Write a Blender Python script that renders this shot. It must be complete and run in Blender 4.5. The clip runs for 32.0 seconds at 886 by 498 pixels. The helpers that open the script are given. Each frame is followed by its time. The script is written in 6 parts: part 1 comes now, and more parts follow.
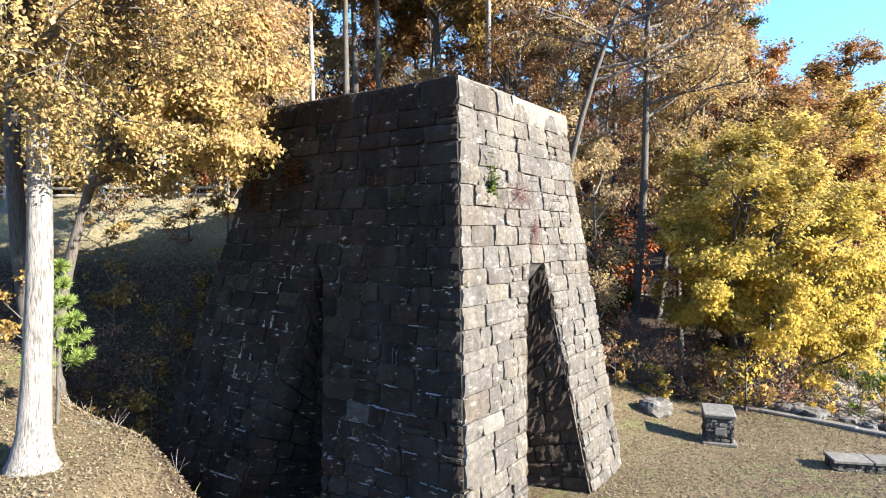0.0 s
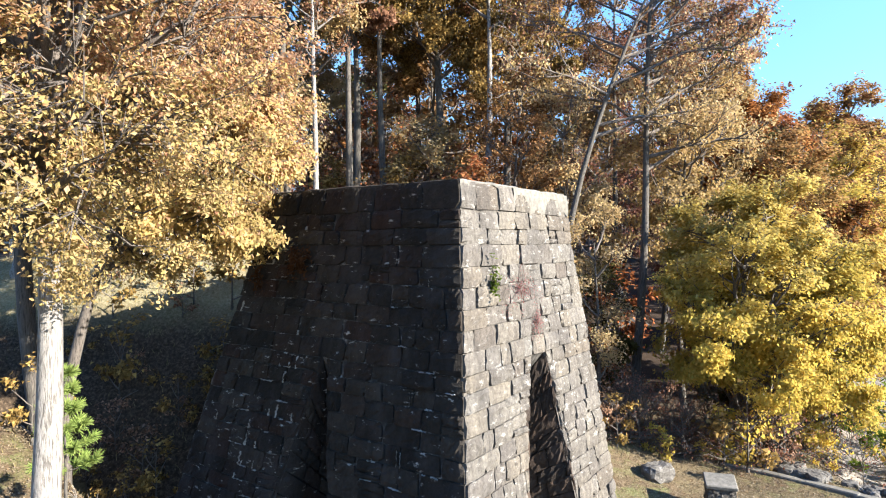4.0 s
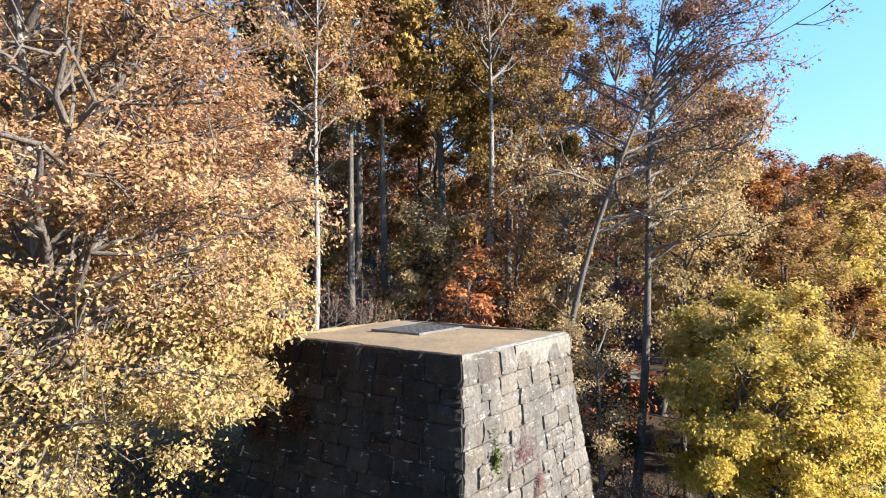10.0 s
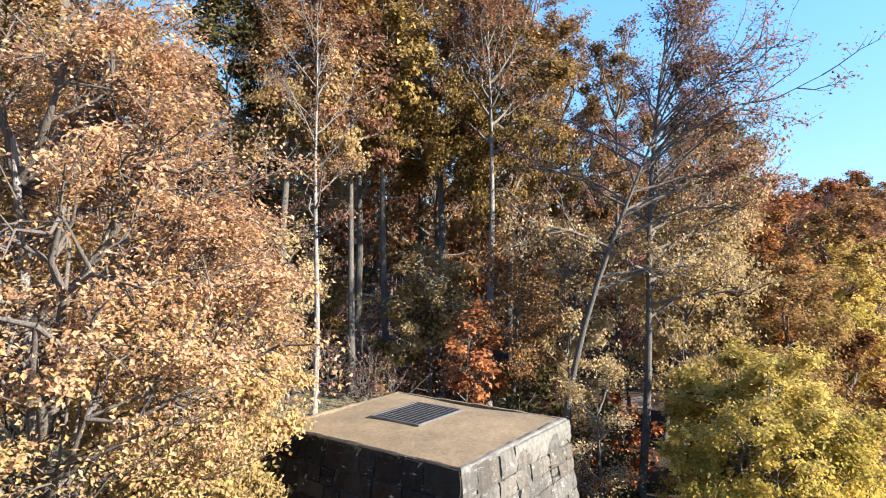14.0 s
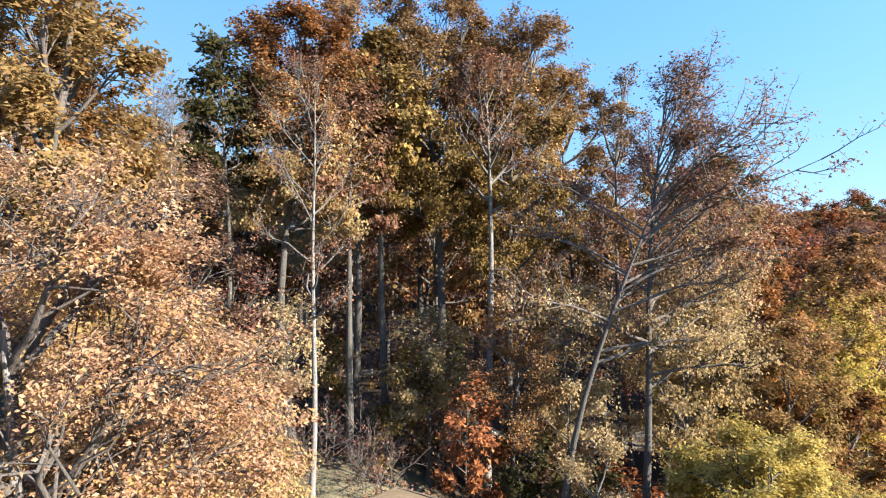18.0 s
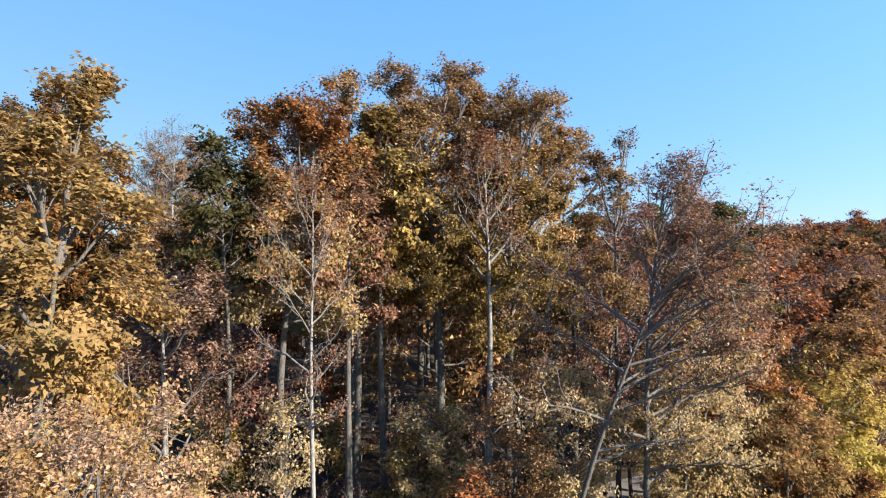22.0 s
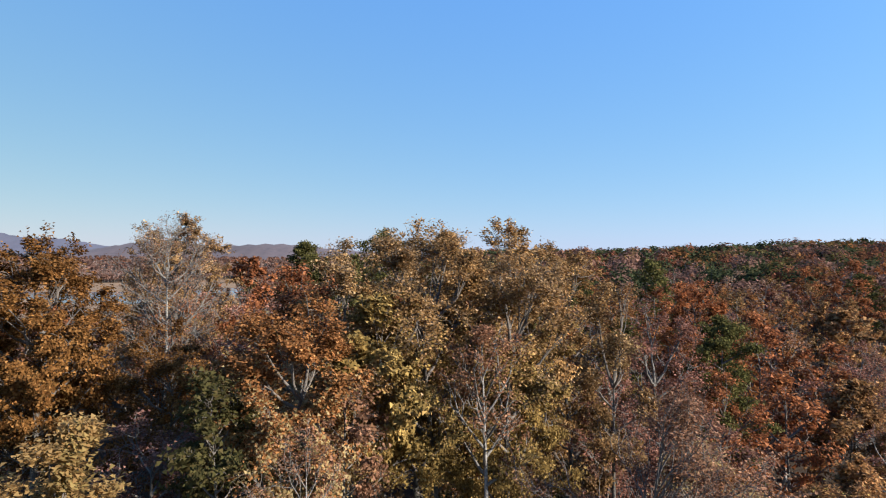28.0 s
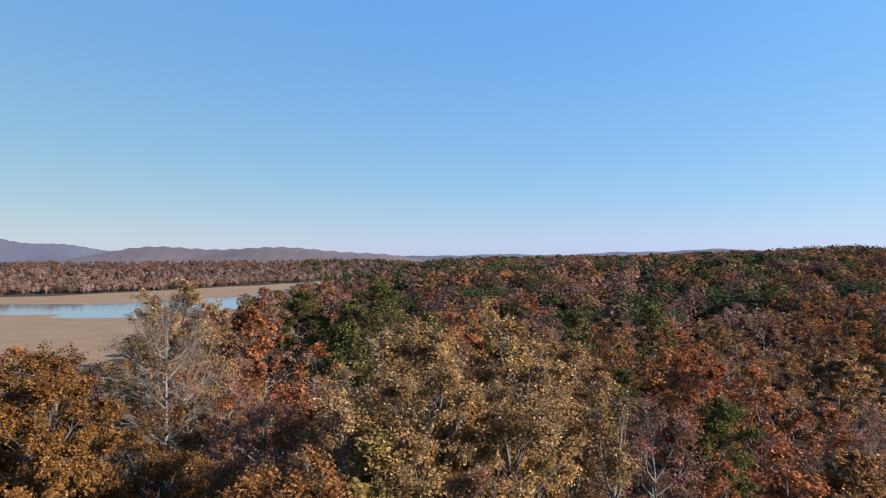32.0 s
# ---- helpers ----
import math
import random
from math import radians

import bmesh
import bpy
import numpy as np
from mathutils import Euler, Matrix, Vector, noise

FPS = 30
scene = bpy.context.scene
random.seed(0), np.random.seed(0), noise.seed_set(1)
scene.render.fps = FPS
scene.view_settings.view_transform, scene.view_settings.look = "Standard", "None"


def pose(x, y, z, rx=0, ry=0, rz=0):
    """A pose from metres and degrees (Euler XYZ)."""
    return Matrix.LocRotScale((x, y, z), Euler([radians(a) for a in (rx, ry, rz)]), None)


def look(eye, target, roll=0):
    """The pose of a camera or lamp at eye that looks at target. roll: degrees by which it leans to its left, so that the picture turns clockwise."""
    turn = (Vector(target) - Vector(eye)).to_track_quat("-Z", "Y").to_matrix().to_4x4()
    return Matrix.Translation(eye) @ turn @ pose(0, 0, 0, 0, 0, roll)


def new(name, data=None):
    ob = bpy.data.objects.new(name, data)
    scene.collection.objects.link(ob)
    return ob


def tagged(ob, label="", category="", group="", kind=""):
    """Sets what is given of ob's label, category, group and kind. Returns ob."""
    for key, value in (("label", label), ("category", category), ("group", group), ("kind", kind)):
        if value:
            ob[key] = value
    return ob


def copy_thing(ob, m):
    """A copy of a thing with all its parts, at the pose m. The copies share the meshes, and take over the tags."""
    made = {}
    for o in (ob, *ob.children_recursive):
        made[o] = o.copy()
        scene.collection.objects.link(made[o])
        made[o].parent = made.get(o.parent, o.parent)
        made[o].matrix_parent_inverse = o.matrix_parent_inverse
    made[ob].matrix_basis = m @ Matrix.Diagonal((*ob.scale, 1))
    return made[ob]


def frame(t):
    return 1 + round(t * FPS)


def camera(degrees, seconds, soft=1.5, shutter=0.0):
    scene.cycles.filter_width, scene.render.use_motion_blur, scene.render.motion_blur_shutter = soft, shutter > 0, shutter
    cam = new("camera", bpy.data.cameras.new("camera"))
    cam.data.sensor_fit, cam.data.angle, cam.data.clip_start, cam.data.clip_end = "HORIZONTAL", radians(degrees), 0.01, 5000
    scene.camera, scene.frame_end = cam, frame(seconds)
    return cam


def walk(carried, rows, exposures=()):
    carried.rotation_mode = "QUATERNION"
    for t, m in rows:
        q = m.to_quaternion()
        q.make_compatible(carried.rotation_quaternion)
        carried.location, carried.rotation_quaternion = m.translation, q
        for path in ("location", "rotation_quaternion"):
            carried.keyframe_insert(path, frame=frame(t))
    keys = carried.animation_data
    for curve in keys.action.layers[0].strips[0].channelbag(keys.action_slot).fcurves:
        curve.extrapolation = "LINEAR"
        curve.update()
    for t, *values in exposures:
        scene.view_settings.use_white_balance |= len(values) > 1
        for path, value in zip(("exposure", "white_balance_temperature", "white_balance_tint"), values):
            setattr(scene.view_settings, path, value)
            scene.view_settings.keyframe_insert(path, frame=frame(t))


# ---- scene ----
cam = camera(72.00, 32.0, soft=1.1)
# seconds, x, y, z, yaw, pitch, roll
ROWS = [
    (0.0, -0.000, -0.000, 7.600, -0.03, -1.35, 0.05),
    (0.5, -0.005, -0.004, 7.813, -0.05, -1.23, 0.07),
    (1.0, -0.009, -0.014, 8.029, -0.05, -1.12, 0.07),
    (1.5, -0.019, -0.010, 8.270, -0.07, -1.04, 0.06),
    (2.0, -0.013, -0.036, 8.582, -0.07, -0.96, 0.06),
    (2.5, -0.006, -0.079, 8.893, -0.05, -0.82, 0.08),
    (3.0, -0.009, -0.128, 9.212, -0.00, -0.68, 0.14),
    (3.5, -0.011, -0.152, 9.542, 0.07, -0.57, 0.19),
    (5.5, -0.049, -0.271, 10.831, 0.24, 0.10, 0.16),
    (6.0, -0.057, -0.268, 11.202, 0.24, 0.24, 0.13),
    (6.5, -0.063, -0.240, 11.552, 0.23, 0.42, 0.14),
    (7.0, -0.080, -0.232, 11.882, 0.22, 0.54, 0.13),
    (7.5, -0.071, -0.200, 12.239, 0.22, 0.66, 0.11),
    (8.0, -0.070, -0.161, 12.643, 0.20, 0.75, 0.04),
    (8.5, -0.060, -0.132, 13.036, 0.20, 0.82, -0.05),
    (9.0, -0.048, -0.124, 13.395, 0.21, 0.88, -0.10),
    (9.5, -0.047, -0.133, 13.633, 0.21, 0.95, -0.11),
    (10.0, -0.041, -0.139, 13.860, 0.23, 1.00, -0.11),
    (10.5, -0.036, -0.160, 14.093, 0.27, 1.06, -0.09),
    (11.0, -0.027, -0.161, 14.411, 0.30, 1.09, -0.07),
    (11.5, -0.031, -0.146, 14.720, 0.31, 1.13, -0.07),
    (12.0, -0.036, -0.133, 15.008, 0.29, 1.18, -0.07),
    (12.5, -0.041, -0.128, 15.377, 0.28, 1.19, -0.08),
    (13.0, -0.041, -0.135, 15.774, 0.29, 1.19, -0.08),
    (13.5, -0.017, -0.130, 16.178, 0.31, 1.23, -0.11),
    (14.0, -0.010, -0.087, 16.537, 0.30, 1.31, -0.16),
    (14.5, 0.004, -0.051, 16.908, 0.30, 1.38, -0.18),
    (16.5, 0.061, -0.069, 18.671, 0.33, 1.69, -0.16),
    (17.0, 0.097, -0.055, 19.214, 0.38, 1.71, -0.14),
    (17.5, 0.115, -0.041, 19.794, 0.40, 1.72, -0.09),
    (18.0, 0.126, -0.050, 20.021, 0.42, 1.68, -0.04),
    (18.5, 0.134, -0.076, 20.379, 0.44, 1.66, -0.02),
    (19.0, 0.141, -0.100, 20.949, 0.46, 1.67, -0.02),
    (19.5, 0.150, -0.130, 21.561, 0.48, 1.69, -0.04),
    (20.0, 0.177, -0.174, 22.173, 0.51, 1.69, -0.02),
    (20.5, 0.226, -0.219, 22.793, 0.56, 1.71, 0.02),
    (21.0, 0.301, -0.257, 23.493, 0.60, 1.71, 0.06),
    (21.5, 0.362, -0.288, 24.269, 0.66, 1.67, 0.09),
    (22.0, 0.391, -0.309, 25.095, 0.70, 1.58, 0.10),
    (22.5, 0.380, -0.314, 26.018, 0.68, 1.51, 0.07),
    (23.0, 0.348, -0.261, 26.994, 0.63, 1.45, -0.01),
    (23.5, 0.304, -0.208, 28.058, 0.57, 1.38, -0.09),
    (24.0, 0.260, -0.160, 29.166, 0.50, 1.26, -0.16),
    (24.5, 0.235, -0.110, 30.282, 0.47, 1.10, -0.24),
    (25.0, 0.225, -0.013, 31.454, 0.45, 0.95, -0.29),
    (25.5, 0.230, 0.036, 32.510, 0.44, 0.85, -0.35),
    (27.5, 0.360, 0.098, 36.752, 0.44, 0.52, -0.43),
    (28.0, 0.384, 0.098, 37.889, 0.46, 0.50, -0.34),
    (28.5, 0.412, 0.073, 38.987, 0.46, 0.47, -0.22),
    (29.0, 0.428, 0.051, 40.080, 0.46, 0.47, -0.14),
    (29.5, 0.440, 0.035, 41.110, 0.46, 0.48, -0.08),
    (30.0, 0.455, 0.041, 42.240, 0.47, 0.47, -0.01),
    (30.5, 0.481, 0.055, 43.371, 0.47, 0.45, 0.10),
    (31.0, 0.513, 0.068, 44.502, 0.47, 0.43, 0.22),
    (31.5, 0.550, 0.079, 45.646, 0.47, 0.40, 0.32),
    (32.0, 0.587, 0.088, 46.800, 0.47, 0.37, 0.43),
]
walk(cam, [(t, pose(x, y, z, 90 + pitch, roll, yaw)) for t, x, y, z, yaw, pitch, roll in ROWS], [(0.0, 2.45), (10.0, 2.2), (20.0, 1.95), (26.0, 1.55), (32.0, 1.35)])

# ---- world, sun ----
SUN_EL = 24.0
SUN_TO = Vector((0.92, -0.39, 0.0)).normalized()
world = bpy.data.worlds.new("sky")
scene.world = world
world.use_nodes = True
wn = world.node_tree
sky = wn.nodes.new("ShaderNodeTexSky")
sky.sky_type = "NISHITA"
sky.sun_disc = False
sky.sun_elevation = radians(SUN_EL)
sky.sun_rotation = math.atan2(SUN_TO.x, SUN_TO.y)
sky.air_density, sky.dust_density, sky.ozone_density = 1.0, 0.15, 3.0
sky.altitude = 300
split, merge = wn.nodes.new("ShaderNodeSeparateColor"), wn.nodes.new("ShaderNodeCombineColor")
wn.links.new(sky.outputs[0], split.inputs[0])
for i, (gain, power) in enumerate(((0.0845, 0.70), (0.165, 0.43), (0.442, 0.03))):
    p, g = wn.nodes.new("ShaderNodeMath"), wn.nodes.new("ShaderNodeMath")
    p.operation, g.operation = "POWER", "MULTIPLY"
    p.inputs[1].default_value, g.inputs[1].default_value = power, gain / 0.1
    wn.links.new(split.outputs[i], p.inputs[0])
    wn.links.new(p.outputs[0], g.inputs[0])
    wn.links.new(g.outputs[0], merge.inputs[i])
# the sky brightens softly towards the sun's side
way, side, glow = wn.nodes.new("ShaderNodeTexCoord"), wn.nodes.new("ShaderNodeVectorMath"), wn.nodes.new("ShaderNodeMapRange")
side.operation = "DOT_PRODUCT"
side.inputs[1].default_value = (SUN_TO.x * math.cos(radians(SUN_EL)), SUN_TO.y * math.cos(radians(SUN_EL)), math.sin(radians(SUN_EL)))
for k, v in enumerate((-1.0, 1.0, 0.95, 1.55)):
    glow.inputs[k + 1].default_value = v
scale = wn.nodes.new("ShaderNodeVectorMath")
scale.operation = "SCALE"
wn.links.new(way.outputs["Generated"], side.inputs[0])
wn.links.new(side.outputs["Value"], glow.inputs[0])
wn.links.new(merge.outputs[0], scale.inputs[0])
wn.links.new(glow.outputs[0], scale.inputs["Scale"])
wn.links.new(scale.outputs[0], wn.nodes["Background"].inputs[0])
wn.nodes["Background"].inputs[1].default_value = 0.06
sun = bpy.data.lights.new("sun", "SUN")
sun.energy, sun.angle, sun.color = 5.0, radians(0.53), (1.0, 0.93, 0.82)
d = Vector((SUN_TO.x * math.cos(radians(SUN_EL)), SUN_TO.y * math.cos(radians(SUN_EL)), math.sin(radians(SUN_EL))))
new("sun", sun).matrix_world = look(d * 300, (0, 0, 0))

# ---- materials ----
def mat(name):
    m = bpy.data.materials.new(name)
    m.use_nodes = True
    nt = m.node_tree
    return m, nt, nt.nodes["Principled BSDF"]


def node(nt, kind, **kw):
    n = nt.nodes.new(kind)
    for k, v in kw.items():
        n.inputs[k].default_value = v
    return n


def ramp(nt, fac, stops, gain=1.0):
    r = nt.nodes.new("ShaderNodeValToRGB")
    e = r.color_ramp.elements
    while len(e) < len(stops):
        e.new(0.5)
    for s, (p, c) in zip(e, stops):
        s.position, s.color = p, (*(v * gain for v in c), 1)
    nt.links.new(fac, r.inputs[0])
    return r.outputs[0]


def noise_tex(nt, scale, detail=5.0, rough=0.6, coord=None):
    n = node(nt, "ShaderNodeTexNoise", Scale=scale, Detail=detail, Roughness=rough)
    if coord is None:
        coord = nt.nodes.new("ShaderNodeNewGeometry").outputs["Position"]
    nt.links.new(coord, n.inputs["Vector"])
    return n.outputs["Fac"]


def mix(nt, fac, a, b, kind="MIX"):
    n = nt.nodes.new("ShaderNodeMix")
    n.data_type, n.blend_type = "RGBA", kind
    for v, s in ((fac, 0), (a, 6), (b, 7)):
        if isinstance(v, (int, float)):
            n.inputs[s].default_value = v
        elif isinstance(v, tuple):
            n.inputs[s].default_value = (*v, 1)
        else:
            nt.links.new(v, n.inputs[s])
    return n.outputs[2]


def bump(nt, bsdf, height, strength, dist):
    b = node(nt, "ShaderNodeBump", Strength=strength, Distance=dist)
    nt.links.new(height, b.inputs["Height"])
    nt.links.new(b.outputs[0], bsdf.inputs["Normal"])


def scaled(nt, x, y, z):
    g = nt.nodes.new("ShaderNodeNewGeometry")
    m = nt.nodes.new("ShaderNodeMapping")
    m.inputs["Scale"].default_value = (x, y, z)
    nt.links.new(g.outputs["Position"], m.inputs["Vector"])
    return m.outputs[0]


def stone_mat(name, lone, tones, stain=0.5, lime=(0.57, 0.72)):
    m, nt, b = mat(name)
    if lone:
        rnd = nt.nodes.new("ShaderNodeObjectInfo").outputs["Random"]
    else:
        rnd = nt.nodes.new("ShaderNodeNewGeometry").outputs["Random Per Island"]
    col = ramp(nt, rnd, [(i / (len(tones) - 1), c) for i, c in enumerate(tones)], 0.46)
    grain = noise_tex(nt, 9, 8, 0.7)
    col = mix(nt, 0.75, col, ramp(nt, grain, [(0.3, (0.35, 0.33, 0.31)), (0.7, (1.25, 1.22, 1.18))]), "MULTIPLY")
    run = noise_tex(nt, 2.2, 6, 0.6, scaled(nt, 2.4, 2.4, 0.35))
    col = mix(nt, 0.6, col, ramp(nt, run, [(0.36, (0.55, 0.52, 0.5)), (0.62, (1.15, 1.13, 1.1))]), "MULTIPLY")
    big = noise_tex(nt, 0.55, 6, 0.65, scaled(nt, 1.6, 1.6, 0.7))
    col = mix(nt, ramp(nt, big, [(0.46, (0, 0, 0)), (0.66, (stain, stain, stain))]), col, (0.055, 0.05, 0.047))
    salt = noise_tex(nt, 2.6, 9, 0.72, scaled(nt, 1, 1, 2.6))
    col = mix(nt, ramp(nt, salt, [(lime[0], (0, 0, 0)), (lime[1], (0.6, 0.6, 0.6))]), col, (0.6, 0.58, 0.54))
    nt.links.new(col, b.inputs["Base Color"])
    b.inputs["Roughness"].default_value = 0.93
    b.inputs["Specular IOR Level"].default_value = 0.25
    bump(nt, b, noise_tex(nt, 11, 10, 0.76), 1.0, 0.07)
    return m


TONES = [(0.25, 0.215, 0.18), (0.33, 0.30, 0.26), (0.24, 0.225, 0.21), (0.29, 0.275, 0.255), (0.34, 0.32, 0.295), (0.26, 0.245, 0.235), (0.36, 0.33, 0.285), (0.31, 0.30, 0.285), (0.23, 0.205, 0.185)]
STONE = stone_mat("sandstone_block", True, TONES, 0.6)
STONE_FILL = stone_mat("sandstone_rest", False, TONES, 0.6)
# left face: black crust with white lime streaks, its shade put into the tones
SHADED_CRUST = [(0.0198, 0.0175, 0.0152), (0.035, 0.0312, 0.0274), (0.057, 0.0502, 0.0433), (0.0228, 0.0205, 0.0182), (0.076, 0.0669, 0.057), (0.0494, 0.035, 0.0289), (0.0319, 0.0304, 0.0296), (0.0646, 0.0319, 0.0213)]
SHADED_CRUST = [(1.3 * r, 1.24 * g, 1.16 * c) for r, g, c in SHADED_CRUST]
STONE_BLACK = stone_mat("shaded_crust_block", True, SHADED_CRUST, 0.5, (0.61, 0.68))
STONE_BLACK_FILL = stone_mat("shaded_crust_rest", False, SHADED_CRUST, 0.5, (0.60, 0.665))
# brown stone, with the shade inside the opening put into its tones
REVEAL = stone_mat("shaded_brown_reveal", False, [(0.10, 0.075, 0.06), (0.15, 0.11, 0.09), (0.075, 0.06, 0.052), (0.17, 0.115, 0.085), (0.12, 0.10, 0.09)], 0.4, (0.66, 0.74))
RUBBLE = stone_mat("grey_rubble", False, [(0.22, 0.205, 0.19), (0.34, 0.32, 0.295), (0.15, 0.14, 0.13), (0.42, 0.40, 0.365)], 0.4)
BOULDER = stone_mat("pale_boulder", True, [(0.27, 0.26, 0.25), (0.36, 0.35, 0.335)], 0.3)


def plain(name, tones, scale, rough, bumpy=0.3, dist=0.01, detail=7.0, metal=0.0):
    m, nt, b = mat(name)
    n = noise_tex(nt, scale, detail, 0.68)
    big = noise_tex(nt, scale * 0.13, 4, 0.6)
    col = ramp(nt, n, [(0.28 + 0.44 * i / (len(tones) - 1), c) for i, c in enumerate(tones)], 0.68)
    col = mix(nt, 0.6, col, ramp(nt, big, [(0.32, (0.6, 0.58, 0.56)), (0.66, (1.15, 1.13, 1.1))]), "MULTIPLY")
    nt.links.new(col, b.inputs["Base Color"])
    b.inputs["Roughness"].default_value, b.inputs["Metallic"].default_value = rough, metal
    bump(nt, b, n, bumpy, dist)
    return m


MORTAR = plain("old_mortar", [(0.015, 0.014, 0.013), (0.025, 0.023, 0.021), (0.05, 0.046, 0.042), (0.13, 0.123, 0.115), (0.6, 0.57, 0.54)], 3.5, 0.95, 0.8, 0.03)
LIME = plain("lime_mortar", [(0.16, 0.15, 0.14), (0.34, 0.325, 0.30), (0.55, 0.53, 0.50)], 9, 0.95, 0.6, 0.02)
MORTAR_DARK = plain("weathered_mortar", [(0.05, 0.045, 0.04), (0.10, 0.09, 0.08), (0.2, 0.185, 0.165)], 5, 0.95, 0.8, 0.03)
CONCRETE = plain("weathered_concrete", [(0.10, 0.095, 0.08), (0.18, 0.17, 0.15), (0.27, 0.255, 0.225)], 7, 0.9, 0.5, 0.02)
SAND = plain("sandy_gravel_cap", [(0.17, 0.112, 0.058), (0.26, 0.182, 0.10), (0.33, 0.25, 0.152)], 9, 0.95, 0.6, 0.02)
GRATING = plain("grey_grating", [(0.06, 0.06, 0.063), (0.13, 0.13, 0.133)], 30, 0.5, 0.2, 0.004, metal=0.3)
COPING = plain("sandy_cement_rim", [(0.14, 0.10, 0.062), (0.22, 0.165, 0.10), (0.29, 0.235, 0.155)], 8, 0.93, 0.5, 0.02)
STEEL = plain("galvanised_steel", [(0.24, 0.24, 0.24), (0.34, 0.34, 0.34)], 20, 0.5, 0.1, 0.003, metal=0.8)
DARK_STEEL = plain("dark_steel_mesh", [(0.035, 0.035, 0.037), (0.07, 0.07, 0.073)], 20, 0.55, 0.1, 0.003, metal=0.6)
RAIL_WOOD = plain("grey_weathered_wood", [(0.30, 0.27, 0.23), (0.42, 0.39, 0.34), (0.55, 0.52, 0.47)], 9, 0.85, 0.4, 0.01)
POLE_WOOD = plain("brown_pole_wood", [(0.12, 0.09, 0.07), (0.2, 0.16, 0.12)], 9, 0.9, 0.4, 0.01)
WHITE = plain("white_paint", [(0.74, 0.74, 0.72), (0.84, 0.84, 0.82)], 4, 0.6, 0.05)
PALE = plain("pale_limewash", [(0.10, 0.093, 0.08), (0.2, 0.187, 0.17)], 16, 0.9, 0.3)
PLAQUE = plain("bronze_plaque", [(0.2, 0.19, 0.17), (0.3, 0.28, 0.25)], 15, 0.5, 0.1, metal=0.4)
BLACK = plain("black_steel", [(0.02, 0.02, 0.02), (0.04, 0.04, 0.04)], 15, 0.6, 0.1)
GLASS_LAMP = plain("lamp_lens", [(0.5, 0.52, 0.55), (0.6, 0.62, 0.65)], 15, 0.1, 0.0)
ROOF = plain("grey_roof", [(0.25, 0.25, 0.26), (0.35, 0.35, 0.36)], 3, 0.8, 0.1)


def bark_mat(name, dark, light, patch=0.0):
    m, nt, b = mat(name)
    rid = noise_tex(nt, 8, 8, 0.75, scaled(nt, 3.6, 3.6, 0.34))
    col = ramp(nt, rid, [(0.40, dark), (0.54, light)], 0.66)
    big = noise_tex(nt, 0.9, 5, 0.6)
    col = mix(nt, ramp(nt, big, [(0.5 - patch, (0, 0, 0)), (0.66, (0.35, 0.35, 0.35))]), col, tuple(0.33 * (a + c) for a, c in zip(dark, light)))
    nt.links.new(col, b.inputs["Base Color"])
    b.inputs["Roughness"].default_value = 0.92
    bump(nt, b, rid, 0.9, 0.04)
    return m


BARK = bark_mat("grey_bark", (0.045, 0.039, 0.033), (0.145, 0.13, 0.112))
BARK_PALE = bark_mat("pale_bark", (0.10, 0.09, 0.08), (0.37, 0.345, 0.32))
BARK_GREY = bark_mat("ash_grey_bark", (0.085, 0.075, 0.068), (0.22, 0.20, 0.18))
BARK_DARK = bark_mat("dark_bark", (0.05, 0.042, 0.036), (0.17, 0.145, 0.125))
TWIG = bark_mat("twig_bark", (0.085, 0.07, 0.058), (0.19, 0.16, 0.14))


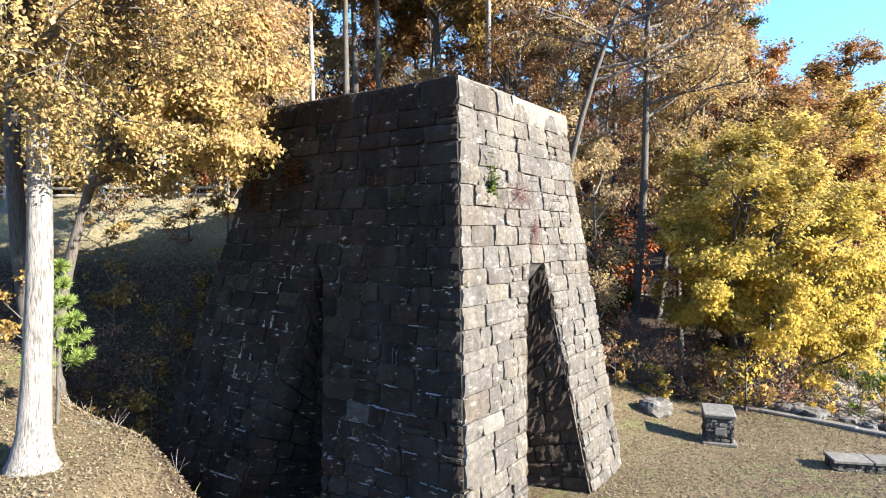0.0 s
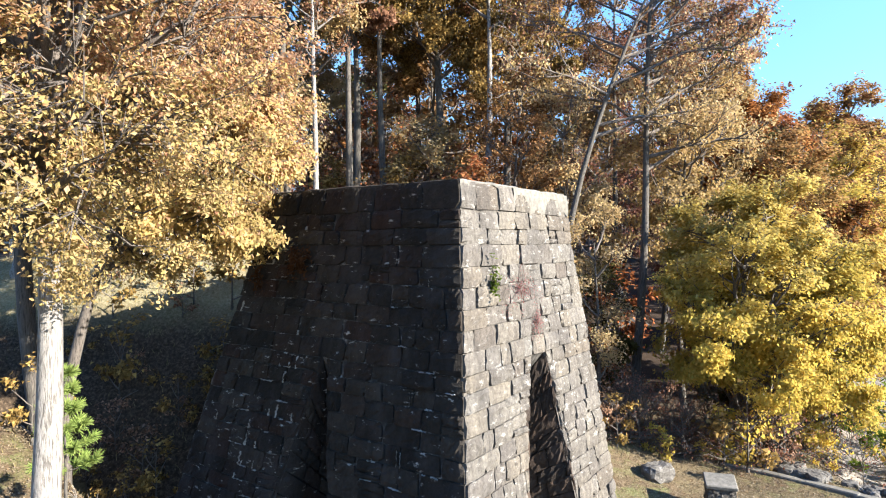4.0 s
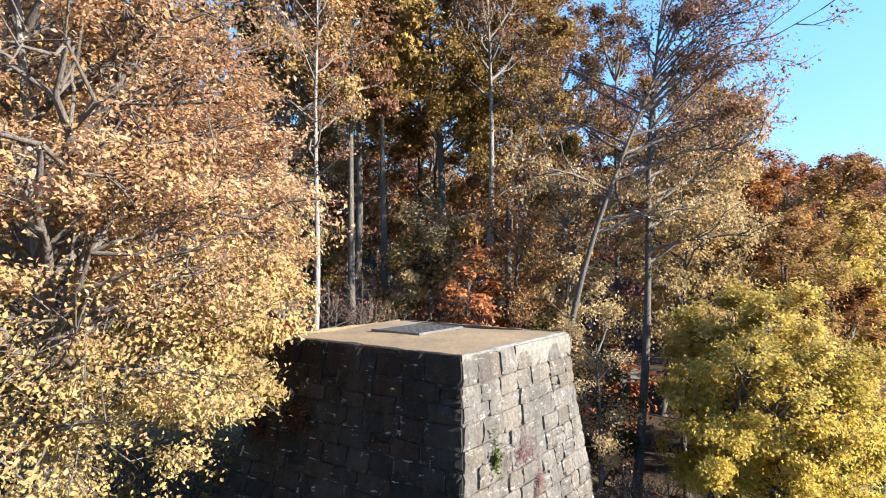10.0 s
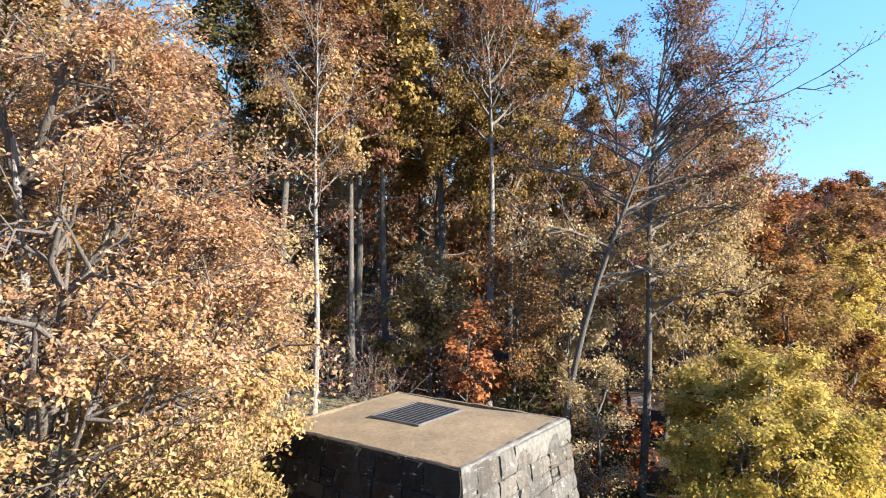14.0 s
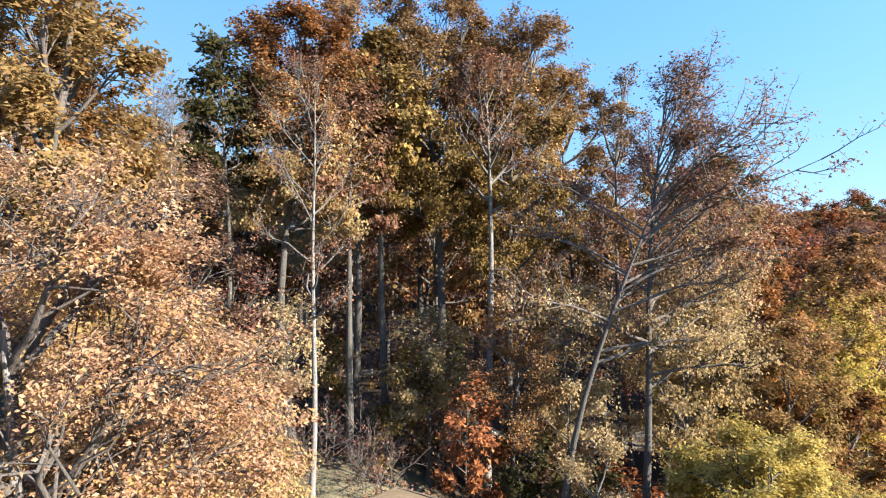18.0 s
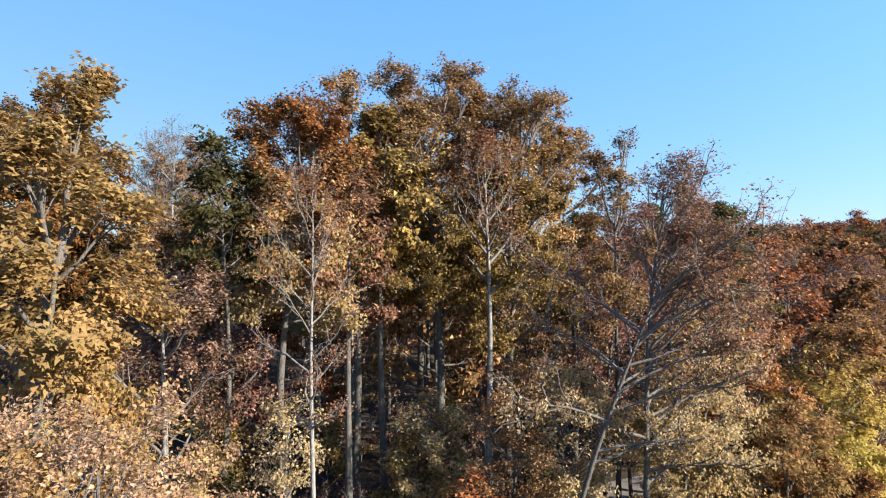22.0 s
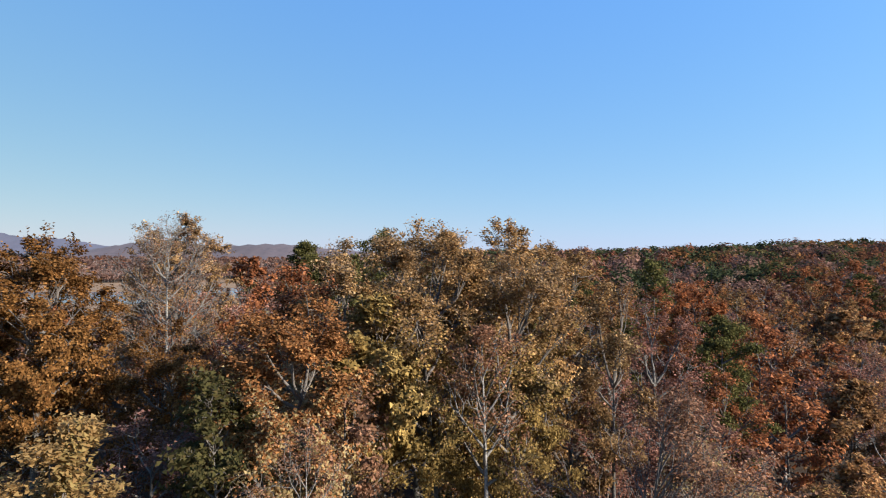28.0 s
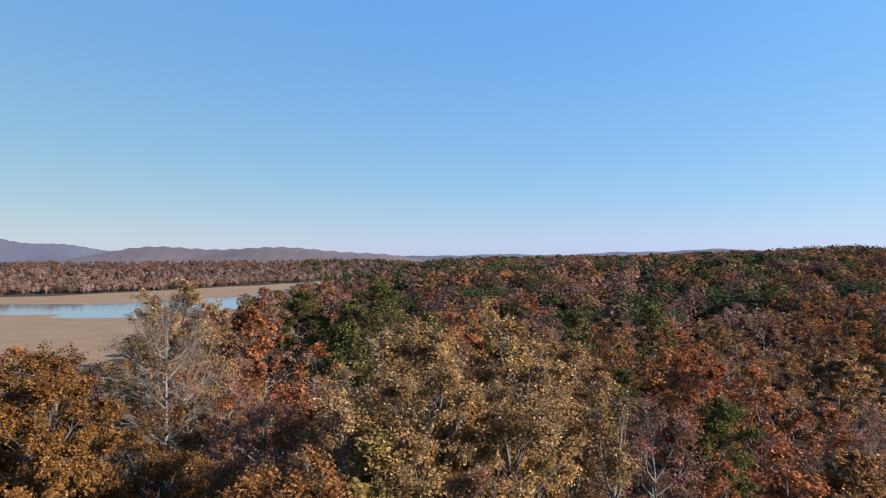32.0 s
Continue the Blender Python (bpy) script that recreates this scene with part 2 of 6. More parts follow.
def leaf_mat(name, tones, thin=0.5, stand=0.0, gain=0.62, own=0.25):
    m, nt, b = mat(name)
    g = nt.nodes.new("ShaderNodeNewGeometry")
    oi = nt.nodes.new("ShaderNodeObjectInfo")
    pick = g.outputs["Random Per Island"]
    if stand:
        cell = node(nt, "ShaderNodeTexVoronoi", Scale=stand)
        nt.links.new(g.outputs["Position"], cell.inputs["Vector"])
        one = nt.nodes.new("ShaderNodeSeparateColor")
        nt.links.new(cell.outputs["Color"], one.inputs[0])
        blend = nt.nodes.new("ShaderNodeMix")
        blend.inputs[0].default_value = own
        nt.links.new(one.outputs[0], blend.inputs[2])
        nt.links.new(pick, blend.inputs[3])
        pick = blend.outputs[0]
    col = ramp(nt, pick, [(i / (len(tones) - 1), c) for i, c in enumerate(tones)], gain)
    if stand in (0.35, 0.075):
        spin, part_of = nt.nodes.new("ShaderNodeMath"), nt.nodes.new("ShaderNodeMath")
        spin.operation, part_of.operation = "MULTIPLY", "FRACT"
        spin.inputs[1].default_value = 7.31
        nt.links.new(g.outputs["Random Per Island"], spin.inputs[0])
        nt.links.new(spin.outputs[0], part_of.inputs[0])
        spread = 1.0 if stand == 0.35 else 0.45
        col = mix(nt, spread, col, ramp(nt, part_of.outputs[0], [(0, (0.45, 0.43, 0.42)), (0.75, (1.1, 1.08, 1.05)), (1, (1.75, 1.75, 1.75))]), "MULTIPLY")
    big = noise_tex(nt, 0.45, 3, 0.6)
    col = mix(nt, 0.7, col, ramp(nt, big, [(0.3, (0.62, 0.60, 0.55)), (0.7, (1.25, 1.2, 1.1))]), "MULTIPLY")
    col = mix(nt, 0.5, col, ramp(nt, oi.outputs["Random"], [(0, (0.75, 0.7, 0.7)), (0.5, (1.0, 1.0, 1.0)), (1, (1.2, 1.12, 1.0))]), "MULTIPLY")
    nt.nodes.remove(b)
    df, tr, ms = nt.nodes.new("ShaderNodeBsdfDiffuse"), nt.nodes.new("ShaderNodeBsdfTranslucent"), nt.nodes.new("ShaderNodeMixShader")
    ms.inputs[0].default_value = thin
    for s in (df, tr):
        nt.links.new(col, s.inputs[0])
    nt.links.new(df.outputs[0], ms.inputs[1])
    nt.links.new(tr.outputs[0], ms.inputs[2])
    nt.links.new(ms.outputs[0], nt.nodes["Material Output"].inputs[0])
    return m


YELLOW = leaf_mat("yellow_leaves", [(0.543, 0.416, 0.173), (0.633, 0.496, 0.248), (0.462, 0.386, 0.162), (0.583, 0.427, 0.234), (0.432, 0.356, 0.149), (0.553, 0.378, 0.199)], gain=0.79, stand=0.8, own=0.6)
AMBER = leaf_mat("amber_leaves", [(0.44, 0.269, 0.11), (0.5, 0.339, 0.151), (0.36, 0.219, 0.0963), (0.419, 0.309, 0.124), (0.31, 0.219, 0.11)], gain=0.76, stand=0.6, own=0.5)
YELLOW_GREEN = leaf_mat("yellow_green_leaves", [(0.51, 0.389, 0.0855), (0.447, 0.37, 0.0855), (0.572, 0.422, 0.114), (0.333, 0.298, 0.0665), (0.499, 0.355, 0.076)], gain=1, stand=0.5, own=0.5)
GOLD_TAN = leaf_mat("gold_tan_leaves", [(0.464, 0.292, 0.151), (0.555, 0.381, 0.249), (0.424, 0.244, 0.14), (0.584, 0.42, 0.291), (0.352, 0.185, 0.119), (0.464, 0.331, 0.13), (0.514, 0.351, 0.216)], gain=0.9, stand=0.8, own=0.55)
GOLD = leaf_mat("gold_leaves", [(0.51, 0.398, 0.12), (0.578, 0.469, 0.17), (0.451, 0.347, 0.09), (0.461, 0.408, 0.1)], gain=0.88, stand=0.5, own=0.5)
TAN = leaf_mat("tan_leaves", [(0.441, 0.278, 0.2), (0.525, 0.346, 0.25), (0.389, 0.23, 0.17), (0.557, 0.394, 0.3)], 0.42, gain=0.58, stand=0.35, own=0.4)
OCHRE = leaf_mat("ochre_leaves", [(0.385, 0.227, 0.106), (0.458, 0.29, 0.149), (0.322, 0.193, 0.0851), (0.499, 0.338, 0.192), (0.281, 0.203, 0.0851)], 0.36, gain=0.56, stand=0.35, own=0.4)
ORANGE = leaf_mat("orange_brown_leaves", [(0.441, 0.198, 0.0782), (0.504, 0.248, 0.101), (0.367, 0.161, 0.069), (0.462, 0.258, 0.115)], 0.36, gain=0.62, stand=0.35, own=0.4)
RUST = leaf_mat("rust_leaves", [(0.37, 0.138, 0.065), (0.42, 0.176, 0.08), (0.3, 0.114, 0.06), (0.42, 0.209, 0.1)], 0.36, gain=0.8, stand=0.35, own=0.4)
HONEY = leaf_mat("honey_leaves", [(0.51, 0.383, 0.213), (0.578, 0.464, 0.306), (0.441, 0.343, 0.168), (0.528, 0.383, 0.226), (0.412, 0.343, 0.168)], 0.45, gain=0.85, stand=0.5, own=0.5)
LIGHT_HONEY = leaf_mat("light_honey_leaves", [(0.52, 0.38, 0.19), (0.59, 0.46, 0.27), (0.45, 0.34, 0.15), (0.54, 0.38, 0.2), (0.42, 0.34, 0.15)], 0.45, gain=0.7, stand=0.5, own=0.5)
MAUVE_TAN = leaf_mat("mauve_tan_leaves", [(0.399, 0.221, 0.152), (0.462, 0.265, 0.176), (0.336, 0.176, 0.122), (0.441, 0.245, 0.132)], 0.4, gain=0.58, stand=0.35, own=0.4)
RED_ORANGE = leaf_mat("red_orange_leaves", [(0.461, 0.256, 0.121), (0.517, 0.311, 0.145), (0.405, 0.213, 0.108), (0.489, 0.328, 0.156)], 0.36, gain=0.7, stand=0.35, own=0.4)
GOLDEN = leaf_mat("golden_brown_leaves", [(0.491, 0.299, 0.13), (0.557, 0.36, 0.185), (0.418, 0.244, 0.098), (0.61, 0.426, 0.261), (0.385, 0.249, 0.103)], 0.36, gain=0.6, stand=0.35, own=0.4)
MAUVE = leaf_mat("mauve_brown_leaves", [(0.385, 0.193, 0.153), (0.454, 0.237, 0.19), (0.318, 0.157, 0.126), (0.432, 0.201, 0.136)], 0.36, gain=0.58, stand=0.35, own=0.4)
OLIVE = leaf_mat("olive_leaves", [(0.27, 0.193, 0.0691), (0.346, 0.239, 0.0905), (0.206, 0.15, 0.0585), (0.401, 0.267, 0.112)], 0.36, gain=0.9, stand=0.35, own=0.4)
BROWN_GOLD = leaf_mat("brown_gold_leaves", [(0.34, 0.166, 0.057), (0.402, 0.212, 0.0808), (0.278, 0.129, 0.0475), (0.381, 0.221, 0.0855)], 0.36, gain=0.5, stand=0.35, own=0.4)
DULL_GREEN = leaf_mat("dull_green_leaves", [(0.14, 0.135, 0.055), (0.18, 0.16, 0.065), (0.10, 0.10, 0.045), (0.22, 0.17, 0.075)], 0.4, gain=0.48)
PINE = leaf_mat("pine_needles", [(0.085, 0.086, 0.0297), (0.115, 0.107, 0.0405), (0.062, 0.0645, 0.0252), (0.14, 0.125, 0.0495)], 0.2, gain=0.85)
PINE_BRIGHT = leaf_mat("bright_pine_needles", [(0.24, 0.34, 0.10), (0.32, 0.41, 0.13), (0.18, 0.27, 0.07)], 0.3, gain=0.75)
GREEN = leaf_mat("green_leaves", [(0.12, 0.2, 0.03), (0.2, 0.27, 0.05), (0.08, 0.14, 0.03)])
RED_VINE = leaf_mat("red_vine_leaves", [(0.306, 0.143, 0.154), (0.374, 0.198, 0.198), (0.238, 0.105, 0.11)])
RUST_VINE = leaf_mat("rust_vine_leaves", [(0.17, 0.08, 0.04), (0.21, 0.11, 0.06), (0.12, 0.06, 0.04)])
LITTER = leaf_mat("fallen_leaves", [(0.40, 0.31, 0.21), (0.52, 0.43, 0.31), (0.28, 0.2, 0.13), (0.62, 0.54, 0.42), (0.40, 0.26, 0.14)], 0.1, gain=0.4)
DRY_GRASS = leaf_mat("dry_grass_blades", [(0.42, 0.35, 0.2), (0.32, 0.29, 0.13), (0.5, 0.43, 0.27), (0.2, 0.22, 0.07)], 0.25)


FAR_ORANGE = leaf_mat("orange_brown_canopy", [(0.27, 0.12, 0.05), (0.32, 0.155, 0.065), (0.22, 0.10, 0.045), (0.30, 0.17, 0.075)], 0.32, 0.075, 0.62, 0.3)
FAR_RUST = leaf_mat("rust_canopy", [(0.28, 0.11, 0.065), (0.32, 0.13, 0.08), (0.22, 0.09, 0.058), (0.31, 0.15, 0.085)], 0.32, 0.075, 0.62, 0.3)
FAR_MAUVE = leaf_mat("mauve_canopy", [(0.25, 0.145, 0.12), (0.31, 0.18, 0.15), (0.20, 0.12, 0.10), (0.29, 0.155, 0.12)], 0.32, 0.075, 0.6, 0.3)
# bare mauve-grey woods, made paler to paint in the distance haze
FAR_HAZED = leaf_mat("haze_paled_canopy", [(0.3, 0.208, 0.185), (0.35, 0.243, 0.216), (0.27, 0.177, 0.158), (0.33, 0.203, 0.162)], 0.32, 0.075, 0.85, 0.3)
FAR_OCHRE = leaf_mat("ochre_canopy", [(0.27, 0.165, 0.065), (0.31, 0.20, 0.085), (0.22, 0.14, 0.06), (0.28, 0.155, 0.065)], 0.32, 0.075, 0.62, 0.3)
FAR_OLIVE = leaf_mat("olive_canopy", [(0.13, 0.12, 0.05), (0.17, 0.145, 0.06), (0.11, 0.105, 0.045), (0.19, 0.155, 0.075)], 0.32, 0.075, 0.62, 0.3)
# pine green lightened to stand in for haze
FAR_PINE = leaf_mat("hazed_pine_canopy", [(0.068, 0.085, 0.045), (0.08, 0.098, 0.052), (0.056, 0.072, 0.04), (0.095, 0.108, 0.058)], 0.32, 0.075, 0.62, 0.3)


def ground_mat():
    m, nt, b = mat("leafy_ground")
    fine = noise_tex(nt, 9, 9, 0.75)
    mid = noise_tex(nt, 1.3, 6, 0.65)
    wide = noise_tex(nt, 0.21, 4, 0.6)
    soil = ramp(nt, fine, [(0.3, (0.07, 0.045, 0.027)), (0.5, (0.20, 0.14, 0.085)), (0.68, (0.38, 0.30, 0.2))], 0.48)
    grass = ramp(nt, fine, [(0.3, (0.12, 0.125, 0.045)), (0.55, (0.245, 0.24, 0.105)), (0.7, (0.40, 0.36, 0.22))], 0.48)
    earth = ramp(nt, fine, [(0.3, (0.19, 0.14, 0.075)), (0.55, (0.33, 0.255, 0.15)), (0.7, (0.46, 0.385, 0.265))], 0.40)
    col = mix(nt, ramp(nt, mid, [(0.46, (0, 0, 0)), (0.6, (1, 1, 1))]), soil, grass)
    col = mix(nt, ramp(nt, wide, [(0.45, (0, 0, 0)), (0.58, (1, 1, 1))]), col, earth)
    # brown litter under the woods, darkened further for the trees' shade
    wg, ws, wm = nt.nodes.new("ShaderNodeNewGeometry"), nt.nodes.new("ShaderNodeSeparateXYZ"), nt.nodes.new("ShaderNodeMapRange")
    nt.links.new(wg.outputs["Position"], ws.inputs[0])
    wm.inputs[1].default_value, wm.inputs[2].default_value = 31.0, 38.0
    nt.links.new(ws.outputs["Y"], wm.inputs[0])
    col = mix(nt, wm.outputs[0], col, ramp(nt, fine, [(0.3, (0.032, 0.022, 0.016)), (0.55, (0.085, 0.057, 0.039)), (0.7, (0.17, 0.12, 0.082))], 0.48))
    # brown leaf mould on the steep banks, darkened to paint the hollow's shade
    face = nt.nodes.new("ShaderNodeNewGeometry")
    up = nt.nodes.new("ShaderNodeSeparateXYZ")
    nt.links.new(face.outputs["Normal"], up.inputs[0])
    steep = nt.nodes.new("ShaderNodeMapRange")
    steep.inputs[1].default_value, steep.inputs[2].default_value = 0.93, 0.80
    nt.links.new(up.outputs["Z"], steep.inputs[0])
    shaded_mould = ramp(nt, fine, [(0.38, (0.017, 0.013, 0.009)), (0.52, (0.052, 0.037, 0.025)), (0.66, (0.13, 0.095, 0.063))])
    # the dark mould ends where the sunlit grass of the upper bank begins
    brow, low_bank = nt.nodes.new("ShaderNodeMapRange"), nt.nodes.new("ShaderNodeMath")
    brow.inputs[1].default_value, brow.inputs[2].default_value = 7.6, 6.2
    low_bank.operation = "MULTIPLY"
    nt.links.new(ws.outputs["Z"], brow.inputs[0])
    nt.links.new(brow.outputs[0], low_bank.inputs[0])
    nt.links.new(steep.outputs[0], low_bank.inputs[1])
    turf = ramp(nt, fine, [(0.3, (0.17, 0.16, 0.075)), (0.52, (0.33, 0.285, 0.17)), (0.68, (0.5, 0.43, 0.3))], 0.62)
    turf_at = nt.nodes.new("ShaderNodeMapRange")
    turf_at.inputs[1].default_value, turf_at.inputs[2].default_value = 6.2, 7.6
    nt.links.new(ws.outputs["Z"], turf_at.inputs[0])
    col = mix(nt, turf_at.outputs[0], col, mix(nt, wm.outputs[0], turf, col))
    col = mix(nt, low_bank.outputs[0], col, shaded_mould)
    # bare silt wherever the ground lies at lake level
    g = nt.nodes.new("ShaderNodeNewGeometry")
    s = nt.nodes.new("ShaderNodeSeparateXYZ")
    nt.links.new(g.outputs["Position"], s.inputs[0])
    lo = nt.nodes.new("ShaderNodeMapRange")
    lo.inputs[1].default_value, lo.inputs[2].default_value = -0.45, -0.9
    nt.links.new(s.outputs["Z"], lo.inputs[0])
    silt = ramp(nt, noise_tex(nt, 0.05, 8, 0.6), [(0.3, (0.31, 0.195, 0.115)), (0.6, (0.39, 0.255, 0.155)), (0.75, (0.35, 0.265, 0.185))], 0.58)
    shore = nt.nodes.new("ShaderNodeMapRange")
    shore.inputs[1].default_value, shore.inputs[2].default_value = 110.0, 60.0
    nt.links.new(s.outputs["Y"], shore.inputs[0])
    silt = mix(nt, shore.outputs[0], silt, ramp(nt, noise_tex(nt, 0.7, 8, 0.7), [(0.3, (0.20, 0.175, 0.15)), (0.6, (0.31, 0.28, 0.245)), (0.75, (0.38, 0.35, 0.31))], 0.75))
    silt = mix(nt, 0.5, silt, ramp(nt, noise_tex(nt, 3, 9, 0.75), [(0.35, (0.5, 0.48, 0.46)), (0.65, (1.2, 1.2, 1.2))]), "MULTIPLY")
    col = mix(nt, lo.outputs[0], col, silt)
    nt.links.new(col, b.inputs["Base Color"])
    b.inputs["Roughness"].default_value = 0.97
    b.inputs["Specular IOR Level"].default_value = 0.15
    bump(nt, b, fine, 0.8, 0.06)
    return m


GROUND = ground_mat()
# distance haze painted in: blue on far ridges, mauve over the autumn brown
HAZY_HILL = plain("hazed_far_hill", [(0.085, 0.10, 0.155), (0.11, 0.11, 0.155), (0.08, 0.10, 0.145)], 0.02, 1.0, 0.0)
HAZY_BROWN_HILL = plain("hazed_autumn_hill", [(0.085, 0.072, 0.085), (0.13, 0.10, 0.11), (0.10, 0.085, 0.10)], 0.03, 1.0, 0.0)
ROAD = plain("gravel_road", [(0.13, 0.115, 0.10), (0.22, 0.20, 0.175)], 5, 0.95, 0.4, 0.02)
m, nt, b = mat("river_water")
b.inputs["Base Color"].default_value = (0.12, 0.135, 0.145, 1)
b.inputs["Roughness"].default_value = 0.08
bump(nt, b, noise_tex(nt, 0.7, 4, 0.6), 0.12, 0.1)
WATER = m

# ---- building helpers ----
def mesh_of(name, V, F, material, smooth=False):
    V, F = np.asarray(V, np.float32), np.asarray(F, np.int32)
    me = bpy.data.meshes.new(name)
    k = F.shape[1]
    me.vertices.add(len(V))
    me.vertices.foreach_set("co", V.ravel())
    me.loops.add(F.size)
    me.loops.foreach_set("vertex_index", F.ravel())
    me.polygons.add(len(F))
    me.polygons.foreach_set("loop_start", np.arange(0, F.size, k, dtype=np.int32))
    me.polygons.foreach_set("use_smooth", np.full(len(F), smooth))
    me.update(calc_edges=True)
    me.materials.append(material)
    return me


def thing(name, at, label, category, group="", kind=""):
    ob = new(name)
    ob.location = at
    ob.empty_display_size = 0.2
    return tagged(ob, label, category, group, kind)


def root_at(ob):
    while ob.parent:
        ob = ob.parent
    return np.array(ob.location)


def hang(name, me, parent, label=""):
    ob = new(name, me)
    ob.parent = parent
    return tagged(ob, label)


def part(name, V, F, material, parent, label="", smooth=False):
    """A mesh in world coordinates, hung under a thing or a part."""
    return hang(name, mesh_of(name, np.asarray(V, float) - root_at(parent), F, material, smooth), parent, label)


def join(pieces):
    vs, fs, n = [], [], 0
    for V, F in pieces:
        vs.append(np.asarray(V, float)), fs.append(np.asarray(F, int) + n)
        n += len(V)
    return np.concatenate(vs), np.concatenate(fs)


def slab(c, size, rz=0.0, cut=0.02, tilt=(0, 0)):
    """A box with chamfered edges, as quads: centre, size, turn in degrees."""
    hx, hy, hz = (s / 2 for s in size)
    cut = min(cut, hx * 0.6, hy * 0.6, hz * 0.6)
    rings = []
    for z, ins in ((-hz, cut), (-hz + cut, 0), (hz - cut, 0), (hz, cut)):
        a, b2 = hx - ins, hy - ins
        rings.append([(a - cut, -b2, z), (a, -b2 + cut, z), (a, b2 - cut, z), (a - cut, b2, z), (-a + cut, b2, z), (-a, b2 - cut, z), (-a, -b2 + cut, z), (-a + cut, -b2, z)])
    V = np.array(rings).reshape(-1, 3)
    F = [(r * 8 + i, r * 8 + (i + 1) % 8, r * 8 + 8 + (i + 1) % 8, r * 8 + 8 + i) for r in range(3) for i in range(8)]
    for o, flip in ((0, True), (24, False)):
        q = [(o, o + 1, o + 2, o + 3), (o, o + 3, o + 4, o + 7), (o + 4, o + 5, o + 6, o + 7)]
        F += [t[::-1] for t in q] if flip else q
    m = np.array(Euler((radians(tilt[0]), radians(tilt[1]), radians(rz))).to_matrix())
    return V @ m.T + np.asarray(c, float), np.array(F)


def tube(pts, radii, sides):
    """A tapered tube of quads along points."""
    pts = np.asarray(pts, float)
    n = len(pts)
    tan = np.gradient(pts, axis=0)
    tan /= np.linalg.norm(tan, axis=1, keepdims=True) + 1e-9
    ref = np.array((0.31, 0.95, 0.05)) if abs(tan[0, 2]) > 0.7 else np.array((0.0, 0.0, 1.0))
    a = np.cross(tan, ref)
    a /= np.linalg.norm(a, axis=1, keepdims=True) + 1e-9
    b2 = np.cross(tan, a)
    th = np.arange(sides) * 2 * np.pi / sides
    V = pts[:, None] + np.asarray(radii)[:, None, None] * (np.cos(th)[None, :, None] * a[:, None] + np.sin(th)[None, :, None] * b2[:, None])
    i, j = np.meshgrid(np.arange(n - 1), np.arange(sides), indexing="ij")
    jn = (j + 1) % sides
    F = np.stack([i * sides + j, i * sides + jn, (i + 1) * sides + jn, (i + 1) * sides + j], -1).reshape(-1, 4)
    return V.reshape(-1, 3), F


def leaf_quads(P, size, rng, up=0.35, narrow=0.62, outward=None):
    """Kite-shaped leaves, one small quad each, at the points P."""
    n = len(P)
    nrm = rng.normal(size=(n, 3))
    nrm[:, 2] = np.abs(nrm[:, 2]) + up
    if outward is not None:
        nrm += outward
    nrm /= np.linalg.norm(nrm, axis=1, keepdims=True)
    t = np.cross(nrm, rng.normal(size=(n, 3)))
    t /= np.linalg.norm(t, axis=1, keepdims=True) + 1e-9
    s = np.cross(nrm, t)
    L = size * rng.uniform(0.65, 1.3, (n, 1))
    w = L * narrow * rng.uniform(0.75, 1.1, (n, 1))
    V = np.stack([P - t * L * 0.5, P + s * w * 0.5 - t * L * 0.05 + nrm * L * 0.12, P + t * L * 0.5, P - s * w * 0.5 - t * L * 0.05 + nrm * L * 0.12], 1).reshape(-1, 3)
    return V, np.arange(4 * n).reshape(-1, 4)


def leaf_tris(P, size, rng, up=0.35, outward=None):
    """Three-cornered leaves for crowns farther off."""
    n = len(P)
    nrm = rng.normal(size=(n, 3))
    nrm[:, 2] = np.abs(nrm[:, 2]) * 0.8 + up - 0.2
    if outward is not None:
        nrm += outward
    nrm /= np.linalg.norm(nrm, axis=1, keepdims=True)
    t = np.cross(nrm, rng.normal(size=(n, 3)))
    t /= np.linalg.norm(t, axis=1, keepdims=True) + 1e-9
    s = np.cross(nrm, t)
    L = size * rng.uniform(0.65, 1.35, (n, 1))
    V = np.stack([P - t * L * 0.5 - s * L * 0.42, P - t * L * 0.35 + s * L * 0.45, P + t * L * 0.6], 1).reshape(-1, 3)
    return V, np.arange(3 * n).reshape(-1, 3)


def smooth_step(x, a, b):
    t = np.clip((np.asarray(x, float) - a) / (b - a), 0, 1)
    return t * t * (3 - 2 * t)


def lumps(P, size, seed):
    """Smooth noise, about -1 to 1, with lumps of the given size in metres."""
    r = np.random.default_rng(seed)
    out = np.zeros(len(P))
    for k, amp in ((1.0, 1.0), (1.0, 1.0), (1.0, 1.0), (1.9, 0.6), (1.9, 0.6), (3.1, 0.35)):
        d = r.normal(size=3)
        d *= k * math.pi / size / np.linalg.norm(d)
        out += amp * np.sin(P @ d + r.uniform(0, 6.28))
    return out / 2.2


# ---- ground ----
def river_edges(a):
    """Distance of the near and the far shore along the bearing a = x / y."""
    near = np.interp(a, [-0.75, -0.6, -0.45, -0.33, -0.24, -0.17, -0.12], [250, 270, 330, 480, 760, 1020, 1240])
    far = np.interp(a, [-0.75, -0.6, -0.45, -0.33, -0.24, -0.17, -0.12], [690, 720, 800, 900, 980, 1150, 1290])
    return near, far


def wobble(x, y, s):
    return np.sin(x * s + 1.3) * np.cos(y * s * 0.83 + 0.4) + 0.5 * np.sin(x * s * 2.3 + y * s * 1.7)


